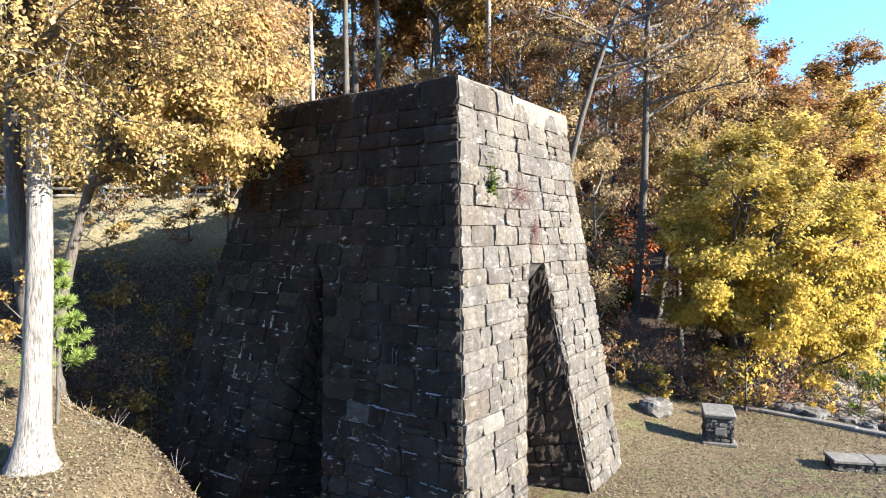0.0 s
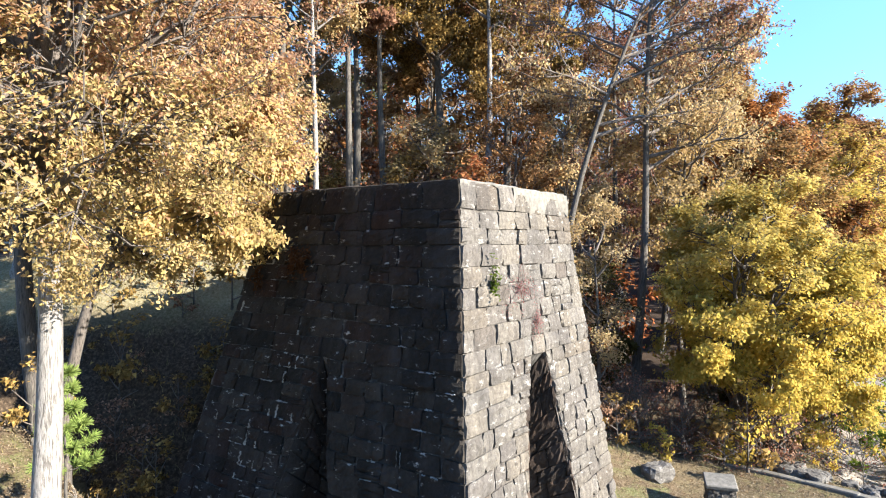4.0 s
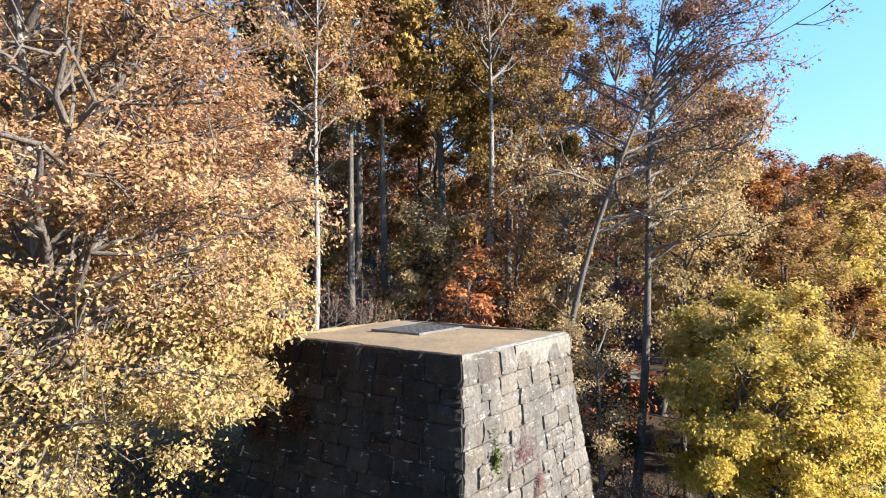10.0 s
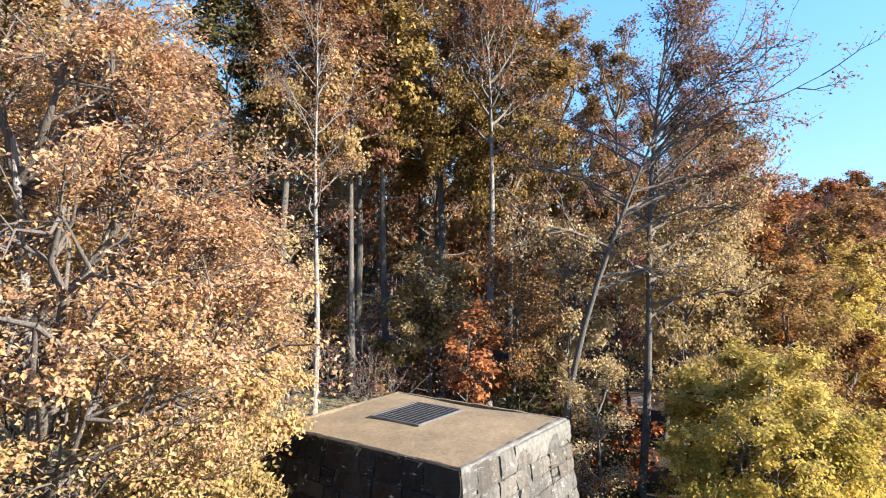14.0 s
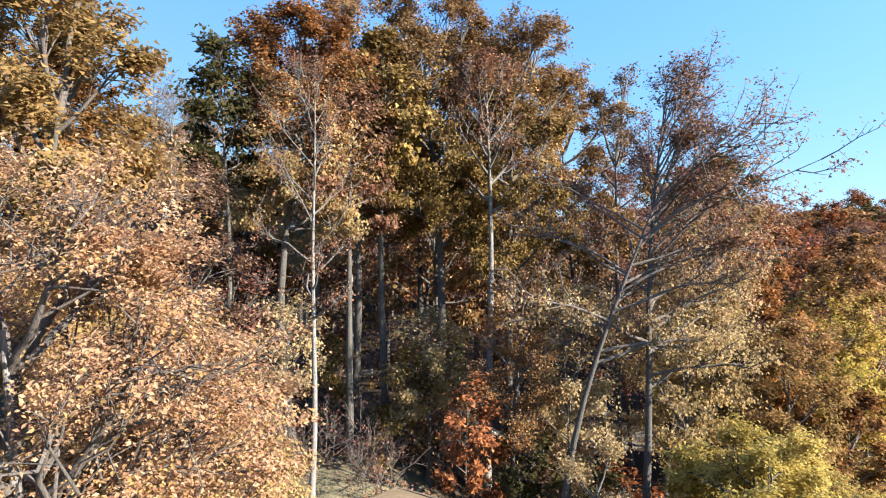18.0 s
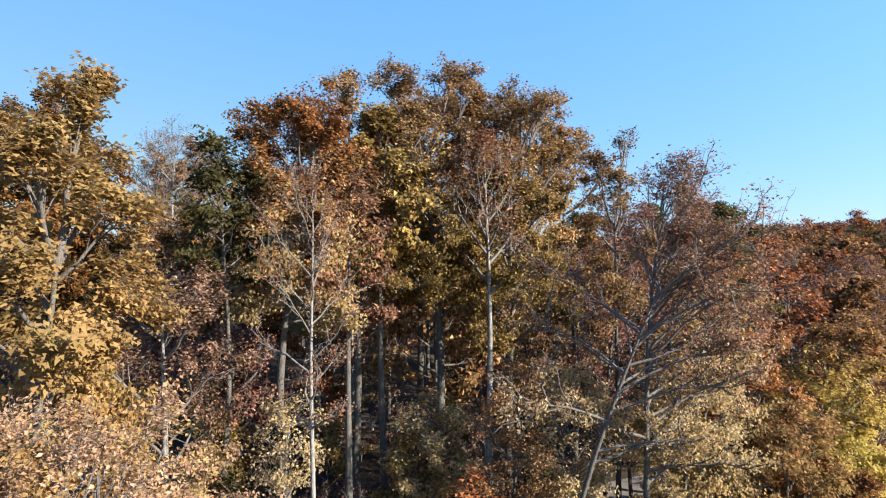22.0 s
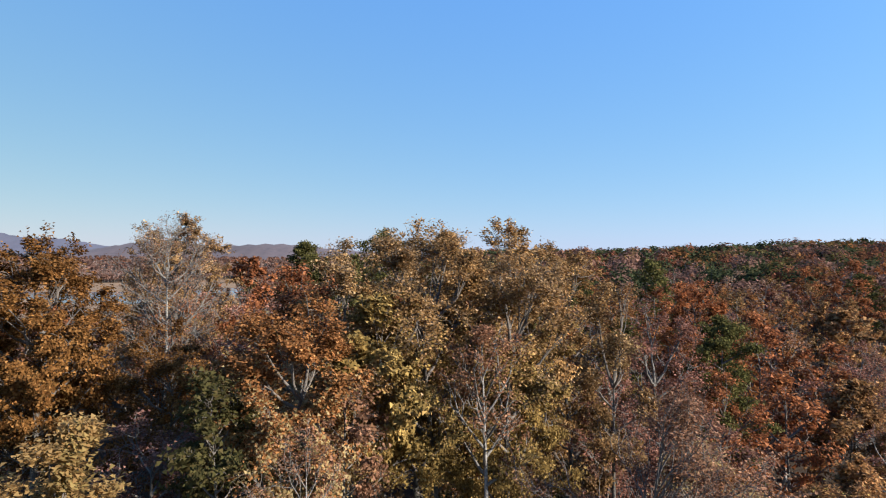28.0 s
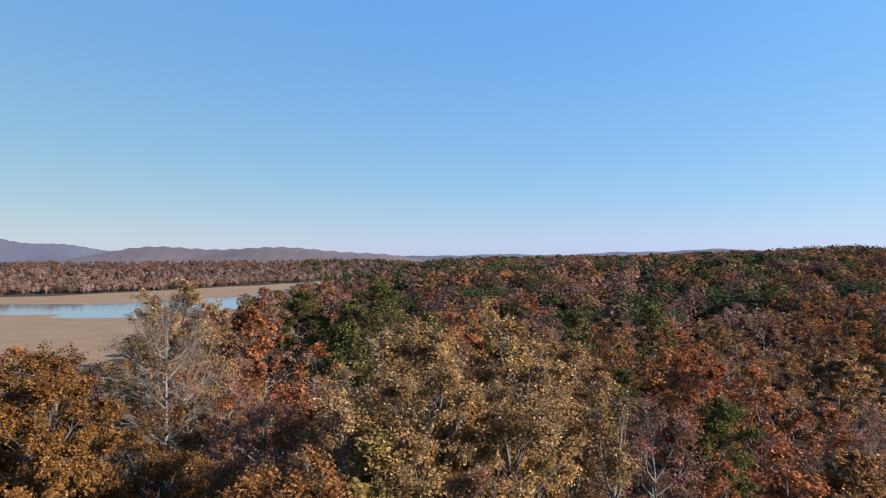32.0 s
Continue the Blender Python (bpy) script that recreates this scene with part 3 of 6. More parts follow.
def height(x, y):
    x, y = np.asarray(x, float), np.asarray(y, float)
    crest = 12.5 - 0.8 * (np.clip(x, -13, 0) + 5.6)
    bank = 3.1 * smooth_step(x, -1.5, -7) * smooth_step(y, crest + 2.8, crest) + 3.0 * smooth_step(x, -8, -20) * smooth_step(y, 70, 40)
    side = smooth_step(x, -7.5, -1.5)
    plateau = 9.2 * smooth_step((y - 17.6 - 1.4 * side) / (9.6 + 1.9 * side), 0, 1) * smooth_step(x, 12, -6) * smooth_step(x, -80, -35)
    back = 9.4 * smooth_step(y, 62, 120) * smooth_step(x, 75, 20) * smooth_step(x, -75, -30)
    left = 7.0 * smooth_step(x, -12.5, -19) * smooth_step(y, 75, 40)
    h = np.maximum(np.maximum(bank, plateau), np.maximum(left, back))
    bear = x / np.maximum(y, 1.0)
    hill = np.interp(y + 0.2 * x, [62, 90, 125, 230, 350, 650, 900], [0, 4, 10, 18, 24, 27, 28]) * smooth_step(y, 1800, 900)
    h = np.maximum(h, hill * smooth_step(bear, -0.2, 0.04) * (0.93 + 0.25 * smooth_step(bear, 0.2, 0.7)))
    # lake bed to the right of the lawn
    shore = smooth_step(y, 60, 46) * smooth_step(x + 0.25 * (y - 24), 15.5, 19.5) * smooth_step(y, 23, 27) * smooth_step(x - 0.62 * y, -2.5, 2.5)
    h = h * (1 - shore) - 1.3 * shore
    a = x / np.maximum(y, 1.0)
    near, far = river_edges(a)
    inside = smooth_step(y, near - 60, near) * smooth_step(y, far + 25, far) * smooth_step(a, -0.105, -0.13)
    h = h * (1 - inside) - 2.0 * inside
    h = h + 13.0 * smooth_step(y - far, 10, 320) * smooth_step(a, -0.02, -0.12)
    mid = near + (far - near) * (np.interp(a, [-0.75, -0.33, -0.2], [0.70, 0.42, 0.5]) + 0.03 * np.sin(x * 0.011) + 0.015 * np.sin(x * 0.037))
    half = (far - near) * np.interp(a, [-0.75, -0.33, -0.2], [0.13, 0.2, 0.24])
    pool = np.clip(1 - ((y - mid) / np.maximum(half, 1)) ** 2, 0, 1) * inside
    pool = pool + 0.35 * np.clip(1 - ((y - 420 - 0.1 * (x + 250)) / 12) ** 2, 0, 1) * smooth_step(x, -285, -262) * smooth_step(x, -205, -226)
    h = h - 1.2 * np.clip(pool * 3, 0, 1)
    flat = smooth_step(np.hypot(x - 6, y - 16), 6, 16)
    near_bump = 0.10 * wobble(x, y, 0.9) * smooth_step(np.hypot(x, y), 300, 80)
    return h + near_bump * flat + 0.9 * wobble(x, y, 0.05) * smooth_step(np.hypot(x, y), 40, 150) * (1 - inside) * (1 - shore)


def gh(x, y):
    return float(height(x, y))


def sheet(xs, ys):
    X, Y = np.meshgrid(xs, ys)
    V = np.stack([X, Y, height(X, Y)], -1).reshape(-1, 3)
    i, j = np.meshgrid(np.arange(len(ys) - 1), np.arange(len(xs) - 1), indexing="ij")
    n = len(xs)
    F = np.stack([i * n + j, i * n + j + 1, (i + 1) * n + j + 1, (i + 1) * n + j], -1).reshape(-1, 4)
    return V, F


def axis(fine_a, fine_b, step, far_a, far_b, grow=1.13):
    mid = list(np.arange(fine_a, fine_b + step / 2, step))
    lo, s = [], step
    while (lo[-1] if lo else fine_a) > far_a:
        s *= grow
        lo.append((lo[-1] if lo else fine_a) - s)
    hi, s = [], step
    while (hi[-1] if hi else fine_b) < far_b:
        s *= grow
        hi.append((hi[-1] if hi else fine_b) + s)
    return np.array(lo[::-1] + mid + hi)


V, F = sheet(axis(-24, 26, 0.6, -4300, 4300, 1.09), axis(0, 40, 0.6, -2500, 4600, 1.07))
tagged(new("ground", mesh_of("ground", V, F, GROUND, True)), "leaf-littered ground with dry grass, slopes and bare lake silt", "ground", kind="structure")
V = [(-2500, 100, -2.6), (-80, 100, -2.6), (-80, 1500, -2.6), (-2500, 1500, -2.6)]
tagged(new("water", mesh_of("water", V, [(0, 1, 2, 3)], WATER)), "calm shallow river water among mud flats", "water", kind="structure")


# ---- far hills ----
def ridge(name, x0, x1, y, top, phase, label, material=HAZY_HILL):
    xs = np.linspace(x0, x1, 90)
    t = np.linspace(0, 1, 90)
    env = np.sin(np.pi * t) ** 0.7
    z = top * env * (0.80 + 0.13 * np.sin(xs * 0.004 + phase) + 0.07 * np.sin(xs * 0.011 + 2 * phase))
    rows = [np.stack([xs, np.full(90, y + dy), z * k - 4 + 2.5 * np.sin(xs * 0.09 + dy) * (k > 0.4)], 1) for dy, k in ((-260, 0.0), (-150, 0.5), (-60, 0.85), (0, 1.0), (120, 0.8), (300, 0.0))]
    V = np.concatenate(rows)
    i, j = np.meshgrid(np.arange(5), np.arange(89), indexing="ij")
    F = np.stack([i * 90 + j, i * 90 + j + 1, (i + 1) * 90 + j + 1, (i + 1) * 90 + j], -1).reshape(-1, 4)
    tagged(new(name, mesh_of(name, V, F, material, True)), label, "hill", kind="structure")


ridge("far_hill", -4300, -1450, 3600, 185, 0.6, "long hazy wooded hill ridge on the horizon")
ridge("wooded_hill", -1680, -60, 2500, 112, 1.4, "low wooded hill in haze-tinted autumn brown beyond the river", HAZY_BROWN_HILL)
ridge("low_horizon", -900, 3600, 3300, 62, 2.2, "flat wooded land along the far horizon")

# ---- stone blast furnace ----
TOP = 11.5
U, W = np.array((0.575, 0.818)), np.array((-0.818, 0.575))
NEAR = np.array((0.37, 14.92))
SIDE_U, SIDE_W = 6.1, 7.0
BAT = {"left": 0.192, "right": 0.146, "rear_left": 0.27, "rear_right": 0.095}


def corner(k, z, ins=0.0):
    """A corner of the stack at height z; ins moves every face inwards."""
    d = TOP - z
    p = NEAR.copy()
    if k in ("near", "right"):
        p -= W * (BAT["right"] * d - ins)
    else:
        p += W * (SIDE_W + BAT["rear_left"] * d - ins)
    if k in ("near", "left"):
        p -= U * (BAT["left"] * d - ins)
    else:
        p += U * (SIDE_U + BAT["rear_right"] * d - ins)
    return np.array((*p, z))


FACES = {"left": ("left", "near"), "right": ("near", "right"), "rear_right": ("right", "rear"), "rear_left": ("rear", "left")}
ARCH_H, ARCH_TOP, ARCH_W, ARCH_D = {"left": 7.15, "right": 8.9}, 6.7, {"left": 1.78, "right": 2.1}, 3.0


def on_face(f, s, z, ins=0.0):
    a, b2 = (corner(k, z, ins) for k in FACES[f])
    return a + (b2 - a) * s


def arch_half(f, z):
    a, b2 = (corner(k, z) for k in FACES[f])
    return ARCH_W.get(f, 1.78) * max(0.0, 1 - z / ARCH_H.get(f, 8.8)) / np.linalg.norm(b2 - a)


def block(bl, br, tr, tl, rng, proud, gap=0.02, deep=0.16, nu=6, nv=4):
    """A rough-faced stone between four corners, its front bulging and chipped."""
    q = np.array((bl, br, tr, tl), float)
    c = q.mean(0)
    n = np.cross(q[1] - q[0], q[3] - q[0])
    n /= np.linalg.norm(n) + 1e-9
    d = q - c
    q = c + d * np.clip(1 - gap * 1.4 / (np.linalg.norm(d, axis=1, keepdims=True) + 1e-6), 0.3, 1)
    u, v = np.meshgrid(np.linspace(0, 1, nu + 1), np.linspace(0, 1, nv + 1))
    u = u + (rng.uniform(-0.3, 0.3, u.shape) / nu) * ((u > 0) & (u < 1))
    v = v + (rng.uniform(-0.3, 0.3, u.shape) / nv) * ((v > 0) & (v < 1))
    P = (1 - u)[..., None] * ((1 - v)[..., None] * q[0] + v[..., None] * q[3]) + u[..., None] * ((1 - v)[..., None] * q[1] + v[..., None] * q[2])
    edge = np.minimum(np.minimum(u, 1 - u) * nu, np.minimum(v, 1 - v) * nv)
    h = proud * (0.62 + 0.38 * np.clip(edge, 0, 1)) + rng.normal(0, 0.014, u.shape) + rng.uniform(-0.03, 0.03) * (u - 0.5) + rng.uniform(-0.03, 0.03) * (v - 0.5)
    P = P + h[..., None] * n
    for ka, kb in ((0, 0), (0, nu), (nv, 0), (nv, nu)):
        P[ka, kb] += (c - P[ka, kb]) * rng.uniform(0.0, 0.06) - n * rng.uniform(0.0, 0.03)
    if rng.random() < 0.35:
        k = (rng.choice([0, nv]), rng.choice([0, nu]))
        P[k] += (c - P[k]) * rng.uniform(0.06, 0.2) - n * 0.05
    m = nu + 1
    V = P.reshape(-1, 3)
    i, j = np.meshgrid(np.arange(nv), np.arange(nu), indexing="ij")
    F = np.stack([i * m + j, i * m + j + 1, (i + 1) * m + j + 1, (i + 1) * m + j], -1).reshape(-1, 4)
    loop = [j2 for j2 in range(m)] + [i2 * m + nu for i2 in range(1, nv + 1)] + [nv * m + j2 for j2 in range(nu - 1, -1, -1)] + [i2 * m for i2 in range(nv - 1, 0, -1)]
    rim = V[loop] - n * (deep + h.reshape(-1)[loop][:, None])
    k, o = len(loop), len(V)
    side = np.array([(loop[(a + 1) % k], loop[a], o + a, o + (a + 1) % k) for a in range(k)])
    return np.concatenate([V, rim]), np.concatenate([F, side])


rng = np.random.default_rng(11)
COURSES = [0.0]
while COURSES[-1] < TOP - 0.45:
    COURSES.append(COURSES[-1] + rng.uniform(0.38, 0.56))
COURSES[-1] = TOP - 0.03
k = int(np.argmin([abs(z - ARCH_TOP) for z in COURSES]))
ARCH_TOP = COURSES[k]


def course_line(f, k, s):
    """Height of a bed joint: the courses run a little uneven between the corners."""
    z = COURSES[k]
    if k in (0, len(COURSES) - 1):
        return z + (0.012 if k == 0 else 0.0)
    q = 1.7 * k + (0.0 if f == "left" else 2.2)
    return z + math.sin(math.pi * min(max(s, 0), 1)) ** 0.5 * (0.022 * math.sin(9.0 * s + q) + 0.020 * math.sin(23.0 * s + 3.1 * q))


def face_blocks(f, rng):
    """All stones of one face, course by course, cut along the corbelled opening."""
    out = []
    for ci, (z0, z1) in enumerate(zip(COURSES[:-1], COURSES[1:])):
        a, b2 = corner(FACES[f][0], z0), corner(FACES[f][1], z0)
        length = np.linalg.norm(b2 - a)
        cuts = [0.0]
        while cuts[-1] < 1:
            cuts.append(cuts[-1] + rng.uniform(0.45, 1.25) / length)
        cuts[-1] = 1.0
        if cuts[-1] - cuts[-2] < 0.3 / length:
            cuts.pop(-2)
        e0, e1 = arch_half(f, z0), arch_half(f, z1)
        has_arch = f in ("left", "right") and z0 < ARCH_TOP - 0.01
        for s0, s1 in zip(cuts[:-1], cuts[1:]):
            lean = rng.uniform(-0.07, 0.07) / length
            spans = [(s0, s1)]
            if has_arch:
                spans = []
                if s0 < 0.5 - e0:
                    spans.append((s0, min(s1, 0.5 - e0), -1))
                if s1 > 0.5 + e0:
                    spans.append((max(s0, 0.5 + e0), s1, 1))
            for sp in spans:
                p, q = sp[0], sp[1]
                pt, qt = p, q
                if len(sp) == 3:
                    if sp[2] < 0 and abs(q - (0.5 - e0)) < 1e-9:
                        qt = 0.5 - e1
                    if sp[2] > 0 and abs(p - (0.5 + e0)) < 1e-9:
                        pt = 0.5 + e1
                if q - p < 0.1 / length:
                    continue
                ja, jb = rng.uniform(-0.012, 0.012, 2)
                low, high = [course_line(f, ci, v) + ja for v in (p, q)], [course_line(f, ci + 1, v) + jb for v in (pt, qt)]
                if ci == len(COURSES) - 2:
                    high = [v + rng.uniform(-0.05, 0.02) for v in high]
                halves = [(0.0, 1.0)]
                if rng.random() < 0.12 and (q - p) * length < 0.9:
                    zm = rng.uniform(0.3, 0.7)
                    halves = [(0.0, zm), (zm, 1.0)]
                top_l, top_r = pt + (lean if 0 < pt < 1 else 0), qt + (lean if 0 < qt < 1 else 0)
                for ha, hb in halves:
                    za, zb, zc, zd = low[0] + (high[0] - low[0]) * ha, low[1] + (high[1] - low[1]) * ha, low[1] + (high[1] - low[1]) * hb, low[0] + (high[0] - low[0]) * hb
                    xa, xb = p + (top_l - p) * ha, q + (top_r - q) * ha
                    xc, xd = q + (top_r - q) * hb, p + (top_l - p) * hb
                    out.append(block(on_face(f, xa, za), on_face(f, xb, zb), on_face(f, xc, zc), on_face(f, xd, zd), rng, rng.uniform(0.02, 0.10), rng.uniform(0.010, 0.022)))
    return out


def arch_points(f):
    ctr = on_face(f, 0.5, 0)
    inward = (U if f == "left" else W)
    along = (W if f == "left" else -U) * (-1 if f == "left" else -1)
    a, b2 = corner(FACES[f][0], 0), corner(FACES[f][1], 0)
    t = (b2 - a) / np.linalg.norm(b2 - a)
    inn = ctr + np.array((*inward, 0)) * (2.4 if f == "left" else ARCH_D)
    apex = on_face(f, 0.5, ARCH_TOP)
    iapex = inn + np.array((0, 0, ARCH_TOP * 0.62))
    return ctr, t, inn, apex, iapex


furnace = thing("blast_furnace", (-0.4, 18.6, 0), "tall tapering blast furnace of rough sandstone blocks, dark-stained", "furnace")
for f in FACES:
    core_v, core_f = [], []
    A0, B0, B1, A1 = on_face(f, 0, -0.4, 0.03), on_face(f, 1, -0.4, 0.03), on_face(f, 1, TOP - 0.04, 0.03), on_face(f, 0, TOP - 0.04, 0.03)
    if f in ("left", "right"):
        e, e1 = arch_half(f, 0), arch_half(f, ARCH_TOP)
        L0, R0, L1, R1 = on_face(f, 0.5 - e, -0.4, 0.03), on_face(f, 0.5 + e, -0.4, 0.03), on_face(f, 0.5 - e1, ARCH_TOP, 0.03), on_face(f, 0.5 + e1, ARCH_TOP, 0.03)
        T0, T1 = on_face(f, 0.5 - e1, TOP - 0.04, 0.03), on_face(f, 0.5 + e1, TOP - 0.04, 0.03)
        quads = [(A0, L0, L1, on_face(f, 0, ARCH_TOP, 0.03)), (on_face(f, 0, ARCH_TOP, 0.03), L1, T0, A1), (L1, R1, T1, T0), (R1, on_face(f, 1, ARCH_TOP, 0.03), B1, T1), (R0, B0, on_face(f, 1, ARCH_TOP, 0.03), R1)]
        for q in quads:
            n0 = len(core_v)
            core_v += list(q)
            core_f.append((n0, n0 + 1, n0 + 2, n0 + 3))
    else:
        n0 = len(core_v)
        core_v += [A0, B0, B1, A1]
        core_f.append((n0, n0 + 1, n0 + 2, n0 + 3))
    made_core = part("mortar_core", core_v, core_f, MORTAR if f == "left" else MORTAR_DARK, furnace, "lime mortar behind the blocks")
    if f == "left":
        core = made_core
shown, rest, black = [], [], []
rngs = np.random.default_rng(5)
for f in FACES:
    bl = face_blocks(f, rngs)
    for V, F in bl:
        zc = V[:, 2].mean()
        # the shaded left face takes the darker stone, the others the plain one
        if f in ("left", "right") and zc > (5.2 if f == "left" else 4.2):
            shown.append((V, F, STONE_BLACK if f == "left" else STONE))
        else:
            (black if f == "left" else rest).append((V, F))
reveal = []
for f in ("left", "right"):
    ctr, t, inn, apex, iapex = arch_points(f)
    hw = arch_half(f, 0) * np.linalg.norm(corner(FACES[f][1], 0) - corner(FACES[f][0], 0))
    tops = []
    for sgn in (-1, 1):
        fb, ib = ctr + t * hw * sgn, inn + t * hw * (0.2 if f == "left" else 0.55) * sgn
        tw = arch_half(f, ARCH_TOP) * np.linalg.norm(corner(FACES[f][1], ARCH_TOP) - corner(FACES[f][0], ARCH_TOP))
        ft, it = apex + t * tw * sgn, iapex + t * tw * sgn
        quad = [fb, ib, it, ft] if sgn < 0 else [ib, fb, ft, it]
        tops.append((ft, it))

        def at(s, v, q=quad):
            return (1 - s) * ((1 - v) * q[0] + v * q[3]) + s * ((1 - v) * q[1] + v * q[2])
        off = np.cross(quad[1] - quad[0], quad[3] - quad[0])
        off /= np.linalg.norm(off)
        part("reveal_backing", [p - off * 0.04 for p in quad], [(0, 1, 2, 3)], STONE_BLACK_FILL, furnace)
        vs = np.linspace(0, 1, 14) + np.concatenate([[0], rngs.uniform(-0.014, 0.014, 12), [0]])
        for v0, v1 in zip(vs[:-1], vs[1:]):
            s = [-0.015]
            while s[-1] < 1:
                s.append(s[-1] + rngs.uniform(0.2, 0.42))
            s[-1] = 1.015
            for s0, s1 in zip(s[:-1], s[1:]):
                if s1 - s0 > 0.06:
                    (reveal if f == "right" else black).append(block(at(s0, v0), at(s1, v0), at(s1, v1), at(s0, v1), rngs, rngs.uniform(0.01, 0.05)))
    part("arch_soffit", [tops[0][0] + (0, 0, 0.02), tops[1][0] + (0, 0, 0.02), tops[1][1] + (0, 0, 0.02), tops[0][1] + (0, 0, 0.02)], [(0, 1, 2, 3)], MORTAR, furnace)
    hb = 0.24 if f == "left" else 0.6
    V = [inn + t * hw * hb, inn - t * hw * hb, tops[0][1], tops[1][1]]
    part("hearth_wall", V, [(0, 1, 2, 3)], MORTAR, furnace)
LIMED = [("right", 0.15, 3.3), ("left", 0.68, 3.3)]
for f, s, z in LIMED:
    p = on_face(f, s, z)
    pool = rest if f == "right" else black
    k = min(range(len(pool)), key=lambda i: np.linalg.norm(pool[i][0].mean(0) - p))
    part("limed_stone", *pool.pop(k), PALE if f == "right" else RUBBLE, core, "pale limewashed block")
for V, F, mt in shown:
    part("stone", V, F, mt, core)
V, F = join(rest)
tagged(part("lower_stonework", V, F, STONE_FILL, furnace), kind="stuff")
V, F = join(reveal)
tagged(part("reveal_stonework", V, F, REVEAL, furnace, "brown stones lining the opening, toned dark for its shade"), kind="stuff")
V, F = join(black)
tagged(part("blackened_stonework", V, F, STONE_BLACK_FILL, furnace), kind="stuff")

# lime mortar left standing in the joints of the shaded face
streaks = []
for _ in range(420):
    ci = int(rngs.integers(1, len(COURSES) - 2))
    z = COURSES[ci]
    p = rngs.uniform(0.03, 0.97)
    if abs(p - 0.5) < arch_half("left", z) + 0.03 or rngs.random() < 0.75 * smooth_step(z, 4.5, 8.0) or lumps(np.array([on_face("left", p, z)]), 2.4, 3)[0] < -0.2:
        continue
    n, along = 9, rngs.uniform(0.04, 0.2) / 9.0
    if rngs.random() < 0.28:
        zz, ss = z + np.linspace(0, rngs.uniform(0.1, 0.38), n), p + rngs.normal(0, 0.0012, n)
    else:
        ss, zz = p + np.linspace(-along, along, n), None
    rows = []
    for m, q in enumerate(ss):
        w = 0.002 + 0.026 * rngs.random() ** 2.2
        if zz is None:
            zc = course_line("left", ci, q) + rngs.normal(0, 0.008)
            rows.append([on_face("left", q, zc - w, -0.02), on_face("left", q, zc, -0.06 - 0.03 * rngs.random()), on_face("left", q, zc + w, -0.02)])
        else:
            rows.append([on_face("left", q - w / 9, zz[m], -0.02), on_face("left", q, zz[m], -0.06 - 0.03 * rngs.random()), on_face("left", q + w / 9, zz[m], -0.02)])
    i, j = np.meshgrid(np.arange(n - 1), np.arange(2), indexing="ij")
    streaks.append((np.array(rows).reshape(-1, 3), np.stack([i * 3 + j, (i + 1) * 3 + j, (i + 1) * 3 + j + 1, i * 3 + j + 1], -1).reshape(-1, 4)))
V, F = join(streaks)
tagged(part("lime_mortar", V, F, LIME, furnace, "white lime mortar in the joints"), kind="stuff")

# concrete coping round the top, with a sandy gravel fill inside
for f in FACES:
    n = 40
    rows = []
    for s in np.linspace(0, 1, n):
        j = 0.022 * math.sin(9 * s + len(f)) + 0.018 * math.sin(31 * s) + 0.012 * math.sin(57 * s)
        rows.append([on_face(f, s, TOP - 0.16 + 2 * j, -0.02 - j), on_face(f, s, TOP - 0.03 + j * 0.4, -0.015 - j), on_face(f, s, TOP + j * 0.5, 0.02), on_face(f, s, TOP + j * 0.5, 0.12), on_face(f, s, TOP - 0.3, 0.12)])
    V = np.array(rows).reshape(-1, 3)
    i, j = np.meshgrid(np.arange(n - 1), np.arange(4), indexing="ij")
    F = np.stack([i * 5 + j, (i + 1) * 5 + j, (i + 1) * 5 + j + 1, i * 5 + j + 1], -1).reshape(-1, 4)
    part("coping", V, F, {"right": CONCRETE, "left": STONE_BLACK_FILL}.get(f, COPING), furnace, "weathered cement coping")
# cement repair under the coping of the sunny face
rows = []
for s in np.linspace(0.42, 0.995, 20):
    z0 = TOP - 0.62 + 0.16 * math.sin(17 * s) + 0.1 * math.sin(41 * s)
    rows.append([on_face("right", s, z0, -0.03), on_face("right", s, z0 + 0.18, -0.075), on_face("right", s, TOP - 0.25, -0.105), on_face("right", s, TOP - 0.06, -0.10), on_face("right", s, TOP - 0.05, -0.03)])
V = np.array(rows).reshape(-1, 3)
i, j = np.meshgrid(np.arange(19), np.arange(4), indexing="ij")
part("cement_patch", V, np.stack([i * 5 + j, (i + 1) * 5 + j, (i + 1) * 5 + j + 1, i * 5 + j + 1], -1).reshape(-1, 4), CONCRETE, furnace, "grey-green cement repair")
n = 22
g = np.array([[corner("near", TOP, 0.11) + (corner("right", TOP, 0.11) - corner("near", TOP, 0.11)) * a + (corner("left", TOP, 0.11) - corner("near", TOP, 0.11)) * c for a in np.linspace(0, 1, n)] for c in np.linspace(0, 1, n)])
g[..., 2] += -0.05 + 0.05 * np.array([[math.sin(a * 7 + 2 * c) * math.cos(c * 6) + 1.2 * math.sin(math.pi * a) * math.sin(math.pi * c) for a in np.linspace(0, 1, n)] for c in np.linspace(0, 1, n)])
i, j = np.meshgrid(np.arange(n - 1), np.arange(n - 1), indexing="ij")
part("gravel_cap", g.reshape(-1, 3), np.stack([i * n + j, i * n + j + 1, (i + 1) * n + j + 1, (i + 1) * n + j], -1).reshape(-1, 4), SAND, furnace, "sandy gravel cap", True)

